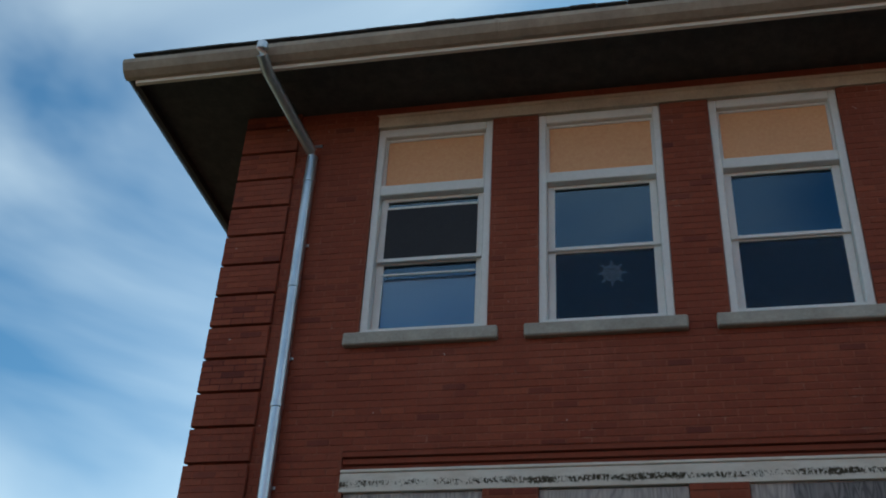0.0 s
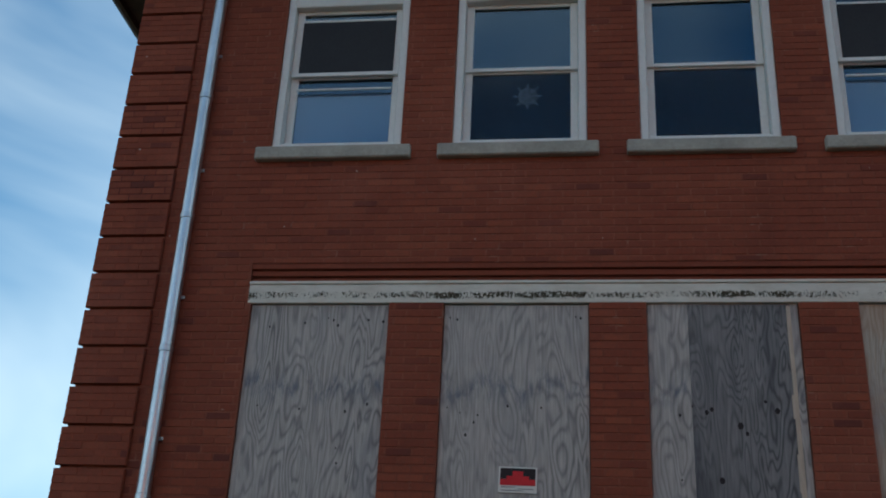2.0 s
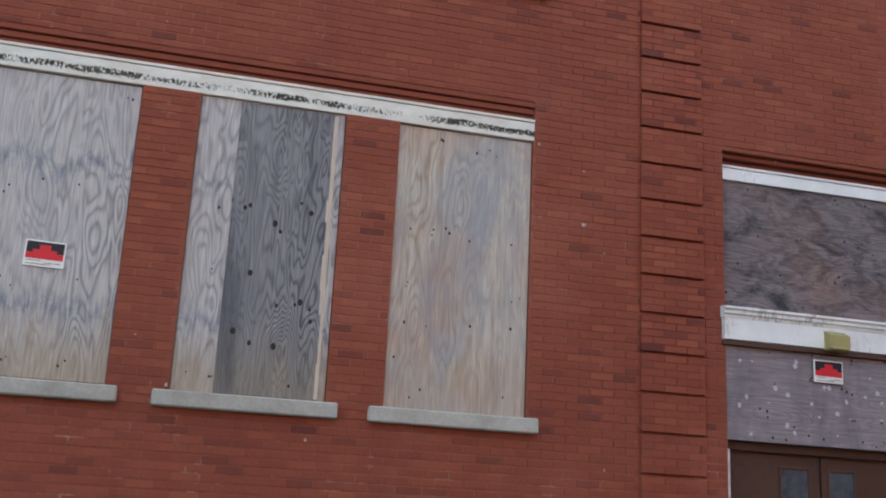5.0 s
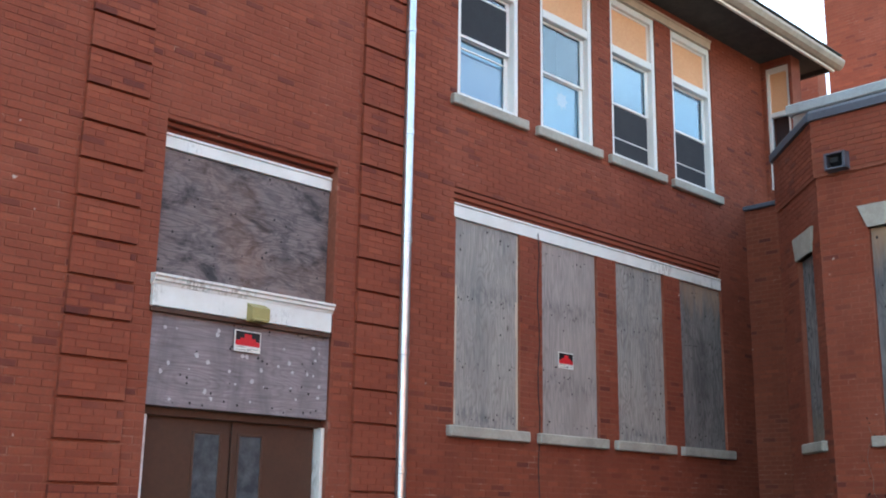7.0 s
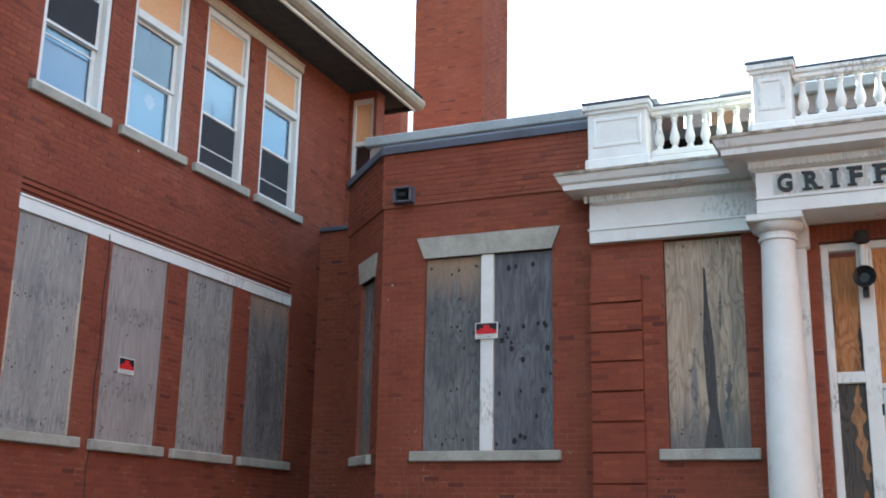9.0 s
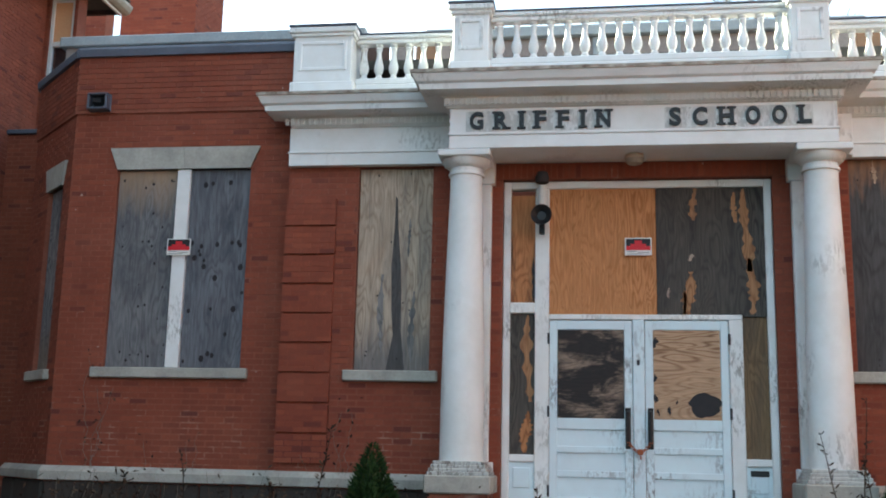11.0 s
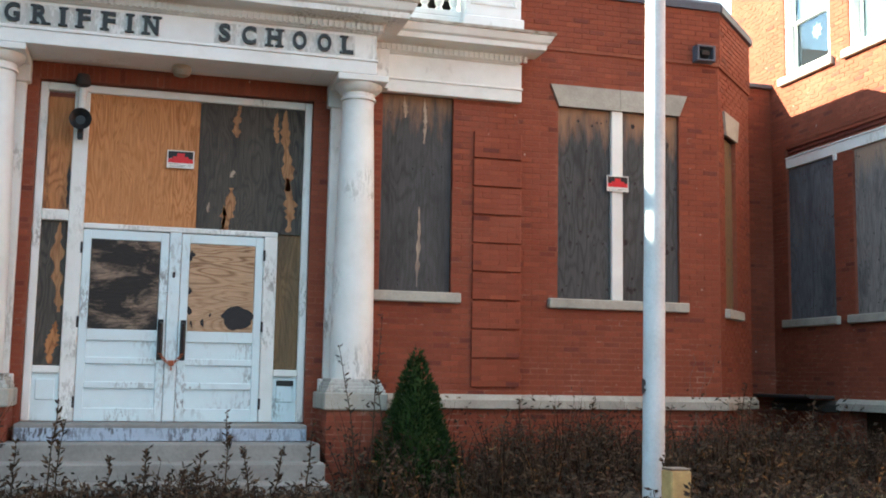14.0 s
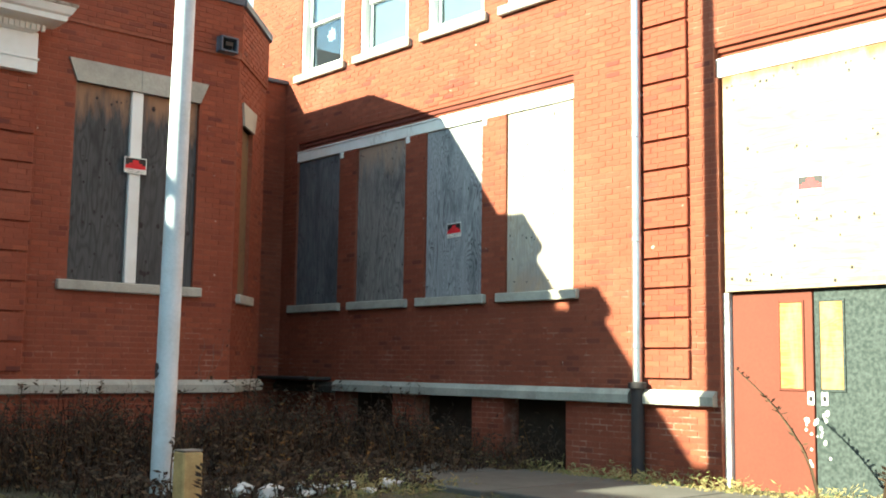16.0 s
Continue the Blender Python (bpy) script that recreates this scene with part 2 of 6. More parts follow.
def mossy_paint():
    """Cream paint with a ragged line of black moss along its lower half."""
    k = Nodes("moss_lined_cream_paint", 0.7, spec=0.3)
    sep = k.n.new("ShaderNodeSeparateXYZ")
    k.l.new(k.coord, sep.inputs[0])
    dirt = k.ramp(k.noise(k.scaled(k.coord, (1, 1, 3)), 3.0, 6, 0.7), (0.4, 0.0), (0.75, 1.0))
    col = k.mix(k.math("MULTIPLY", dirt, 0.6), (0.70, 0.665, 0.59), (0.42, 0.37, 0.29))
    sway = k.math("MULTIPLY", k.math("SUBTRACT", k.noise(k.coord, 2.2, 3), 0.5), 0.06)
    off = k.math("ABSOLUTE", k.math("SUBTRACT", k.math("ADD", sep.outputs[2], sway), 5.098))
    band = k.ramp(off, (0.018, 1.0), (0.055, 0.0))
    patch = k.ramp(k.noise(k.scaled(k.coord, (1, 1, 0.2)), 0.9, 3), (0.38, 0.25), (0.55, 1.0))
    tuft = k.ramp(k.math("ADD", k.noise(k.scaled(k.coord, (2, 2, 1.2)), 30, 5, 0.75), k.math("MULTIPLY", k.math("MULTIPLY", band, patch), 0.30)), (0.70, 0.0), (0.76, 1.0))
    moss = k.math("MULTIPLY", tuft, band)
    col = k.mix(moss, col, (0.045, 0.036, 0.018))
    return k.out(col, k.math("ADD", k.noise(k.coord, 60, 3), k.math("MULTIPLY", moss, 3.0)), 0.4, 0.004)


WHITE_MOSSY = mossy_paint()
WHITE_BLUE = peeling("cool_white_door_paint", (0.66, 0.77, 0.80), (0.2, 0.2, 0.2), 0.62, (0.55, 0.58, 0.6))
BLUE_RISER = peeling("crazed_blue_paint", (0.36, 0.44, 0.55), (0.08, 0.08, 0.09), 0.5, (0.3, 0.34, 0.38))


def plywood(name, light, dark, weather, wamount=0.5, across=False, grain=17.0, rust=0.0, soft=0.24, drip=0.5, cover=0.85, freq=1.5, top=None, rows=None, foot=None, rag=1.4):
    """Weathered plywood: long grain that bends round knots, grey stains and drips.
    rows: heights of the bands of knots, with the tone of the stain round them; foot: the tone of the sheltered lower end."""
    k = Nodes(name, 0.85, spec=0.2)
    v = k.shifted(53.0)
    flow = k.scaled(v, (0.16, 1, 1) if across else (1, 1, 0.16))
    warp = k.noise(flow, 2.6, 3, 0.55, 0.4)
    eyes = k.n.new("ShaderNodeTexVoronoi")
    eyes.inputs["Scale"].default_value = 1.0
    k.l.new(k.scaled(v, (1.1, 3, 3.4) if across else (4.2, 3, 1.5)), eyes.inputs["Vector"])
    bend = k.ramp(eyes.outputs["Distance"], (0.0, 1.0), (0.55, 0.0))
    warp = k.math("ADD", warp, k.math("MULTIPLY", bend, 0.16))
    rings = k.math("FRACT", k.math("MULTIPLY", warp, grain * 1.35))
    rings = k.math("ABSOLUTE", k.math("SUBTRACT", rings, 0.5))
    clear = k.ramp(k.noise(flow, 1.3, 2), (0.35, 0.3), (0.65, 1.0))
    col = k.mix(k.math("MULTIPLY", k.ramp(rings, (0.02, 1.0), (0.30, 0.0)), clear), light, dark)
    sep = k.n.new("ShaderNodeSeparateXYZ")
    k.l.new(k.coord, sep.inputs[0])
    if rows:
        heights, tone = rows
        ragged = k.math("MULTIPLY", k.math("SUBTRACT", k.noise(k.scaled(v, (7, 7, 1.5)), 1.0, 4, 0.6), 0.5), 0.5)
        for zr in heights:
            off = k.math("ABSOLUTE", k.math("SUBTRACT", k.math("ADD", sep.outputs[2], ragged), zr))
            col = k.mix(k.math("MULTIPLY", k.ramp(off, (0.0, 0.8), (0.15, 0.0)), k.ramp(k.noise(k.scaled(v, (3, 3, 1)), 7, 4, 0.7), (0.42, 0.0), (0.62, 1.0))), col, tone)
    if foot:
        ragged = k.math("MULTIPLY", k.math("SUBTRACT", k.noise(k.scaled(v, (5, 5, 0.8)), 1.6, 5, 0.65), 0.5), 0.9)
        col = k.mix(k.ramp(k.math("ADD", sep.outputs[2], ragged), (0.12, 0.75), (0.55, 0.0)), col, foot)
    fibre = k.noise(k.scaled(v, (3, 50, 50) if across else (50, 50, 3)), 1.0, 4, 0.7)
    col = k.mix(0.5, col, k.ramp(fibre, (0.25, 0.2), (0.75, 0.8)), "OVERLAY")
    stain = k.ramp(k.noise(k.scaled(v, (1.4, 1.4, drip)), freq, 6, 0.7, 0.6), (0.62 - 0.3 * wamount, 0.0), (0.62 + soft - 0.3 * wamount, 1.0))
    col = k.mix(k.math("MULTIPLY", stain, cover), col, weather)
    knots = k.n.new("ShaderNodeTexVoronoi")
    knots.inputs["Scale"].default_value = 1.9
    k.l.new(k.scaled(v, (1.3, 1, 0.6)), knots.inputs["Vector"])
    knot = k.ramp(knots.outputs["Distance"], (0.02, 1.0), (0.055, 0.0))
    col = k.mix(k.math("MULTIPLY", knot, 0.7), col, (0.035, 0.028, 0.025))
    if rust:
        col = k.mix(k.math("MULTIPLY", k.ramp(k.noise(v, 1.1, 3), (0.5, 0.0), (0.75, 1.0)), rust), col, (0.42, 0.18, 0.07))
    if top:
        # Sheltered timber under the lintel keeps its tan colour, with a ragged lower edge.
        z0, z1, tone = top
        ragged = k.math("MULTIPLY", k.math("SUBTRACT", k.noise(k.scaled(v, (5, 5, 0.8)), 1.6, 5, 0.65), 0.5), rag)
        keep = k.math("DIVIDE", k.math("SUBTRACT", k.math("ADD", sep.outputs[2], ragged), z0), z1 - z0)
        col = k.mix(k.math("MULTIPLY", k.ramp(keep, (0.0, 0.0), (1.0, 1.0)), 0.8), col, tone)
    return k.out(col, k.math("ADD", rings, fibre), 0.3, 0.003)


PLY_GREY = plywood("silvered_plywood", (0.43, 0.395, 0.37), (0.185, 0.175, 0.175), (0.27, 0.265, 0.28), 0.3, grain=15, rows=((0.55, 1.66), (0.13, 0.15, 0.19)), foot=(0.33, 0.255, 0.18))
PLY_DARK = plywood("blue_grey_weathered_plywood", (0.23, 0.22, 0.22), (0.02, 0.021, 0.026), (0.05, 0.053, 0.066), 0.5, grain=22.0, freq=1.1, drip=0.25, foot=(0.24, 0.2, 0.15))
PLY_SOOT = plywood("soot_dark_plywood", (0.085, 0.078, 0.075), (0.05, 0.046, 0.045), (0.035, 0.032, 0.032), 0.5)
PLY_ORANGE = plywood("fresh_orange_plywood", (0.50, 0.225, 0.095), (0.31, 0.115, 0.042), (0.43, 0.19, 0.085), 0.2, grain=20)
PLY_HALF = plywood("reddened_orange_plywood", (0.42, 0.185, 0.08), (0.20, 0.08, 0.035), (0.07, 0.045, 0.032), 0.3, soft=0.12, drip=0.2, cover=0.9, freq=2.6, grain=13)
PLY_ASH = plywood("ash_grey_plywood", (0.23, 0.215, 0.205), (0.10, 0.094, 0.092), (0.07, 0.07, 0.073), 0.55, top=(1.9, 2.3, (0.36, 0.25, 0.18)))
PLY_CHAR = plywood("dark_stained_purple_plywood", (0.19, 0.155, 0.155), (0.10, 0.082, 0.085), (0.035, 0.034, 0.038), 0.55, across=True, rust=0.2, soft=0.2, cover=0.9, freq=2.2, drip=2.4)
PLY_BLUE = plywood("smooth_blue_grey_plywood", (0.145, 0.15, 0.165), (0.10, 0.102, 0.115), (0.05, 0.054, 0.064), 0.55, grain=10.0)
PLY_BURNT = plywood("burnt_black_plywood", (0.085, 0.076, 0.066), (0.032, 0.029, 0.028), (0.04, 0.037, 0.036), 0.5, grain=14, drip=0.2, freq=2.2)
PLY_TAN = plywood("tan_ringed_plywood", (0.46, 0.30, 0.19), (0.17, 0.08, 0.04), (0.40, 0.25, 0.155), 0.3, across=True, grain=16)
PLY_LILAC = plywood("purple_grey_plywood", (0.26, 0.22, 0.23), (0.2, 0.165, 0.17), (0.13, 0.115, 0.125), 0.5, across=True)
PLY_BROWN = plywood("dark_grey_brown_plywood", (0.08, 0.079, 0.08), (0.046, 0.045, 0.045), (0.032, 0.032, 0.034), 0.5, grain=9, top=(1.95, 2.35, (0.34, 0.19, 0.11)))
PLY_STAIN = plywood("stained_tan_grey_plywood", (0.34, 0.315, 0.295), (0.22, 0.20, 0.185), (0.16, 0.165, 0.175), 0.5, drip=0.25, freq=1.8, rows=((0.1, 1.55), (0.14, 0.14, 0.15)))
PLY_MAUVE = plywood("smooth_mauve_grey_plywood", (0.345, 0.30, 0.285), (0.28, 0.245, 0.235), (0.25, 0.225, 0.215), 0.4, grain=9, rows=((0.62, 1.55), (0.15, 0.14, 0.145)))
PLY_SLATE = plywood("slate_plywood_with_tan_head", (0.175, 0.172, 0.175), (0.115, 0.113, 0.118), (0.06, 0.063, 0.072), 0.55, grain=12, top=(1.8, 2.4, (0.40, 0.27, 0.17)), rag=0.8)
PLY_KNOT = plywood("knotted_silver_plywood", (0.31, 0.315, 0.335), (0.05, 0.05, 0.055), (0.085, 0.088, 0.1), 0.35, grain=26, drip=0.4)
PLY_BLOND = plywood("pale_ringed_plywood", (0.44, 0.39, 0.33), (0.30, 0.22, 0.16), (0.24, 0.255, 0.29), 0.5, grain=13, rust=0.35, foot=(0.37, 0.30, 0.235))
PLY_LIGHT = plywood("yellow_tan_plywood", (0.36, 0.2, 0.075), (0.25, 0.12, 0.04), (0.42, 0.33, 0.2), 0.4, across=True)
PLY_UMBER = plywood("umber_brown_plywood", (0.19, 0.125, 0.07), (0.11, 0.07, 0.04), (0.08, 0.065, 0.05), 0.5)
PLY_STREAK = plywood("streaked_tan_plywood", (0.44, 0.345, 0.26), (0.22, 0.15, 0.105), (0.14, 0.125, 0.115), 0.4, drip=0.14, freq=2.6, soft=0.2, rust=0.25, grain=13, foot=(0.13, 0.13, 0.135))
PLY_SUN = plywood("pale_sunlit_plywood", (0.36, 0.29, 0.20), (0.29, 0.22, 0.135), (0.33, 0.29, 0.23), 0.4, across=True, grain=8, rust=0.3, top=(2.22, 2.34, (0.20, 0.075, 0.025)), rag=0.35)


def glass_material():
    k = Nodes("window_glass", 0.02)
    tr, gl, mx, fr = (k.n.new("ShaderNode" + s) for s in ("BsdfTransparent", "BsdfGlossy", "MixShader", "LayerWeight"))
    tr.inputs[0].default_value = (0.82, 0.86, 0.88, 1)
    gl.inputs["Color"].default_value = (0.6, 0.74, 0.86, 1)
    gl.inputs["Roughness"].default_value = 0.015
    fr.inputs["Blend"].default_value = 0.5
    gloss = k.math("ADD", k.math("MULTIPLY", k.math("POWER", fr.outputs["Facing"], 5.0), 0.7), 0.12)
    k.l.new(gloss, mx.inputs[0])
    k.l.new(tr.outputs[0], mx.inputs[1])
    k.l.new(gl.outputs[0], mx.inputs[2])
    k.l.new(mx.outputs[0], k.n["Material Output"].inputs[0])
    return k.mat


GLASS = glass_material()


def leafy(name, a, b, c):
    k = Nodes(name, 0.8, spec=0.2)
    geo = k.n.new("ShaderNodeNewGeometry")
    col = k.ramp(geo.outputs["Random Per Island"], (0.0, a), (0.6, b), (1.0, c))
    return k.out(col)


WEED = leafy("dry_brown_weeds", (0.011, 0.008, 0.006), (0.036, 0.02, 0.012), (0.095, 0.06, 0.035))
AMBER = leafy("amber_dead_leaves", (0.03, 0.016, 0.009), (0.085, 0.04, 0.014), (0.18, 0.085, 0.025))
STRAW = leafy("straw_grass", (0.16, 0.13, 0.05), (0.3, 0.24, 0.11), (0.1, 0.13, 0.04))
CONIFER = leafy("dark_conifer_green", (0.008, 0.022, 0.006), (0.017, 0.042, 0.010), (0.035, 0.066, 0.016))
GRASS = leafy("dull_grass", (0.05, 0.06, 0.02), (0.1, 0.09, 0.035), (0.16, 0.12, 0.05))


def ground_material():
    k = Nodes("ground_soil_and_leaves", 0.95, spec=0.1)
    big = k.noise(k.coord, 0.6, 6, 0.65)
    col = k.ramp(big, (0.35, (0.055, 0.046, 0.032)), (0.5, (0.088, 0.076, 0.055)), (0.7, (0.075, 0.08, 0.046)))
    fine = k.noise(k.coord, 18, 5, 0.75)
    col = k.mix(0.6, col, k.ramp(fine, (0.3, 0.1), (0.7, 0.9)), "OVERLAY")
    return k.out(col, fine, 0.8, 0.03)


GROUND = ground_material()

# ---- shape helpers ----


class Geo:
    """Collects the vertices and faces of one mesh."""

    def __init__(self):
        self.v, self.f, self.smooth = [], [], False

    def add(self, verts, faces):
        n = len(self.v)
        self.v.extend(verts)
        self.f.extend([tuple(n + i for i in f) for f in faces])
        return self

    def box(self, x0, x1, y0, y1, z0, z1):
        return self.add([(x, y, z) for x in (x0, x1) for y in (y0, y1) for z in (z0, z1)], [(0, 1, 3, 2), (4, 6, 7, 5), (0, 4, 5, 1), (2, 3, 7, 6), (0, 2, 6, 4), (1, 5, 7, 3)])

    def cbox(self, x0, x1, y0, y1, z0, z1, c=0.008):
        """A box with its edges planed off."""
        c = min(c, 0.45 * min(abs(x1 - x0), abs(y1 - y0), abs(z1 - z0)))
        bm = bmesh.new()
        bmesh.ops.create_cube(bm, size=1.0)
        for p in bm.verts:
            p.co = ((x0 + x1) / 2 + p.co.x * (x1 - x0), (y0 + y1) / 2 + p.co.y * (y1 - y0), (z0 + z1) / 2 + p.co.z * (z1 - z0))
        bmesh.ops.bevel(bm, geom=bm.edges, offset=c, segments=1, affect="EDGES")
        bm.verts.index_update()
        self.add([tuple(p.co) for p in bm.verts], [tuple(q.index for q in f.verts) for f in bm.faces])
        bm.free()
        return self

    def extrude(self, prof, axis, a, b, caps=True):
        """A closed profile swept along an axis. axis x: profile of (y, z); y: (x, z); z: (x, y)."""
        n = len(prof)
        place = {"x": lambda p, s: (s, p[0], p[1]), "y": lambda p, s: (p[0], s, p[1]), "z": lambda p, s: (p[0], p[1], s)}[axis]
        faces = [(i, (i + 1) % n, n + (i + 1) % n, n + i) for i in range(n)]
        if caps:
            faces += [tuple(range(n - 1, -1, -1)), tuple(range(n, 2 * n))]
        return self.add([place(p, s) for s in (a, b) for p in prof], faces)

    def lathe(self, prof, cx=0.0, cy=0.0, n=20):
        """Rings of (radius, z) about an upright axis."""
        self.smooth = True
        m = len(prof)
        verts = [(cx + r * math.cos(2 * math.pi * i / n), cy + r * math.sin(2 * math.pi * i / n), z) for r, z in prof for i in range(n)]
        faces = [(j * n + i, j * n + (i + 1) % n, (j + 1) * n + (i + 1) % n, (j + 1) * n + i) for j in range(m - 1) for i in range(n)]
        return self.add(verts, faces + [tuple(range(n - 1, -1, -1)), tuple(range((m - 1) * n, m * n))])

    def tube(self, pts, r, n=8, r2=None):
        """A round bar along points, r at the start and r2 at the end."""
        self.smooth = True
        pts = [Vector(p) for p in pts]
        verts = []
        for i, p in enumerate(pts):
            d = (pts[min(i + 1, len(pts) - 1)] - pts[max(i - 1, 0)]).normalized()
            a = d.orthogonal().normalized() if abs(d.z) > 0.9 else d.cross(Vector((0, 0, 1))).normalized()
            b = d.cross(a)
            rr = r + ((r2 if r2 is not None else r) - r) * i / max(1, len(pts) - 1)
            verts += [tuple(p + rr * (math.cos(2 * math.pi * k / n) * a + math.sin(2 * math.pi * k / n) * b)) for k in range(n)]
        m = len(pts)
        faces = [(j * n + i, j * n + (i + 1) % n, (j + 1) * n + (i + 1) % n, (j + 1) * n + i) for j in range(m - 1) for i in range(n)]
        return self.add(verts, faces + [tuple(range(n - 1, -1, -1)), tuple(range((m - 1) * n, m * n))])

    def mesh(self, name, material):
        me = bpy.data.meshes.new(name)
        me.from_pydata(self.v, [], self.f)
        me.materials.append(material)
        if self.smooth:
            me.polygons.foreach_set("use_smooth", [True] * len(me.polygons))
            me.set_sharp_from_angle(angle=radians(35))
        me.update()
        bm = bmesh.new()
        bm.from_mesh(me)
        bmesh.ops.recalc_face_normals(bm, faces=bm.faces)
        bm.to_mesh(me)
        bm.free()
        return me


def part(name, geo, material, parent, label=""):
    ob = new(name, geo.mesh(name, material) if isinstance(geo, Geo) else geo)
    ob.parent = parent
    return tagged(ob, label)


def thing(name, m, label, category, group="", kind=""):
    ob = new(name)
    ob.empty_display_size = 0.1
    ob.matrix_world = m
    return tagged(ob, label, category, group, kind)


def solid(name, geo, material, label, category, m=Matrix(), group="", kind=""):
    ob = new(name, geo.mesh(name, material))
    ob.matrix_world = m
    return tagged(ob, label, category, group, kind)


def ragged_patch(x, z0, z1, w, y, seed, n=18):
    """A long thin patch with torn sides, proud of the sheet behind it by a veneer."""
    rnd = random.Random(seed)
    left, right = [], []
    for k in range(n + 1):
        t = k / n
        c = x + 0.18 * w * math.sin(4.1 * t + seed)
        half = w * 0.5 * (0.25 + 0.75 * math.sin(math.pi * min(1.0, t * 0.9 + 0.08))) * rnd.uniform(0.35, 1.3)
        left.append((c - half, z0 + (z1 - z0) * t))
        right.append((c + half * rnd.uniform(0.7, 1.2), z0 + (z1 - z0) * t))
    return Geo().extrude(left + right[::-1], "y", y - 0.0025, y + 0.004)


XW, YS, YC = 9.39, 13.4, 13.2  # wings' inner walls, centre's side sections, centre's middle bay
# Each wall has a frame of its own: x along it to the right as one faces it, y into it, z up.
LEFT = Matrix(((0, -1, 0, -XW), (1, 0, 0, 0.235), (0, 0, 1, -0.03), (0, 0, 0, 1)))
RIGHT = Matrix(((0, 1, 0, XW), (-1, 0, 0, 0), (0, 0, 1, -0.015), (0, 0, 0, 1)))
SIDE = Matrix.Translation((0, YS, 0))
BAY = Matrix.Translation((0, YC, 0))


def on(wall, u, z, out=0.0):
    return wall @ Matrix.Translation((u, -out, z))

# ---- brick walls ----
COURSE, BRICK_L, JOINT, Z0 = 0.0677, 0.212, 0.009, 1.451


def cut(a, b, gaps):
    """What is left of the stretch a to b after the gaps."""
    left = [(a, b)]
    for g0, g1 in gaps:
        left = [s for p, q in left for s in ((p, min(q, g0)), (max(p, g1), q)) if s[1] - s[0] > 0.03]
    return left


def wall_slab(u0, u1, z0, z1, holes, thick=0.34):
    """The wall behind the bricks, with its openings right through."""
    us = sorted({u0, u1, *[min(max(v, u0), u1) for h in holes for v in h[:2]]})
    zs = sorted({z0, z1, *[min(max(v, z0), z1) for h in holes for v in h[2:4]]})
    full = {}
    for i in range(len(us) - 1):
        for j in range(len(zs) - 1):
            cu, cz = (us[i] + us[i + 1]) / 2, (zs[j] + zs[j + 1]) / 2
            full[i, j] = not any(h[0] < cu < h[1] and h[2] < cz < h[3] for h in holes)
    g = Geo()
    for (i, j), there in full.items():
        if not there:
            continue
        a, b, c, d, y0, y1 = us[i], us[i + 1], zs[j], zs[j + 1], 0.0045, thick
        g.add([(a, y0, c), (b, y0, c), (b, y0, d), (a, y0, d)], [(0, 1, 2, 3)])
        g.add([(a, y1, c), (b, y1, c), (b, y1, d), (a, y1, d)], [(3, 2, 1, 0)])
        for di, dj, quad in ((-1, 0, ((a, c), (a, d))), (1, 0, ((b, c), (b, d))), (0, -1, ((a, c), (b, c))), (0, 1, ((a, d), (b, d)))):
            if not full.get((i + di, j + dj), False):
                (p, q), (r, s) = quad
                g.add([(p, y0, q), (r, y0, s), (r, y1, s), (p, y1, q)], [(0, 1, 2, 3)])
    return g


def brick_box(a, b, c, d, out):
    """One brick: its front slightly smaller than its back, so that the edges look worn."""
    e = 0.004
    return [(a, 0.03, c), (b, 0.03, c), (b, 0.03, d), (a, 0.03, d), (a + e, -out, c + e), (b - e, -out, c + e), (b - e, -out, d - e), (a + e, -out, d - e)]


BRICK_FACES = [(4, 5, 6, 7), (0, 1, 5, 4), (1, 2, 6, 5), (2, 3, 7, 6), (3, 0, 4, 7)]
ONE_BRICK = Geo().add(brick_box(0, BRICK_L - JOINT, 0, COURSE - JOINT, 0.0), BRICK_FACES).mesh("brick", BRICK)


def brick_rows(u0, u1, z0, z1, holes, seed, single=None):
    """Courses of bricks as one mesh; those inside the stretch `single` come back as places for bricks of their own."""
    rnd = random.Random(seed)
    g, places = Geo(), []
    k = math.ceil((z0 - Z0) / COURSE - 0.4)
    while Z0 + (k + 1) * COURSE < z1 + 0.03:
        c = Z0 + k * COURSE
        d = c + COURSE - JOINT
        near = [h for h in holes if h[2] < d and h[3] > c]
        spans = [(a, b, c, d) for a, b in cut(u0, u1, [h[:2] for h in near])]
        for h in near:
            lo, hi = (c, h[2] - 0.003) if h[2] > c else (h[3] + 0.003, d)
            if hi - lo > 0.014 and not any(o is not h and o[0] <= h[0] + 0.01 and o[1] >= h[1] - 0.01 for o in near):
                spans += [(a, b, lo, hi) for a, b in cut(max(h[0], u0), min(h[1], u1), [o[:2] for o in near if o is not h])]
        for a, b, lo, hi in spans:
            first = math.floor(a / BRICK_L) * BRICK_L + (BRICK_L / 2 if k % 2 else 0)
            x = first - BRICK_L
            while x < b:
                p, q = max(x, a), min(x + BRICK_L, b)
                if q - p > 0.035:
                    whole = q - p > BRICK_L - 0.002 and (lo, hi) == (c, d)
                    if single and whole and single[0] < p < single[1] and single[2] < c < single[3] and len(places) < 300:
                        places.append((p, c, rnd.uniform(-0.002, 0.002)))
                    else:
                        g.add(brick_box(p, q - JOINT, lo, hi, rnd.uniform(-0.002, 0.002)), BRICK_FACES)
                x += BRICK_L
        k += 1
    return g, places


LATE_BRICKS = []


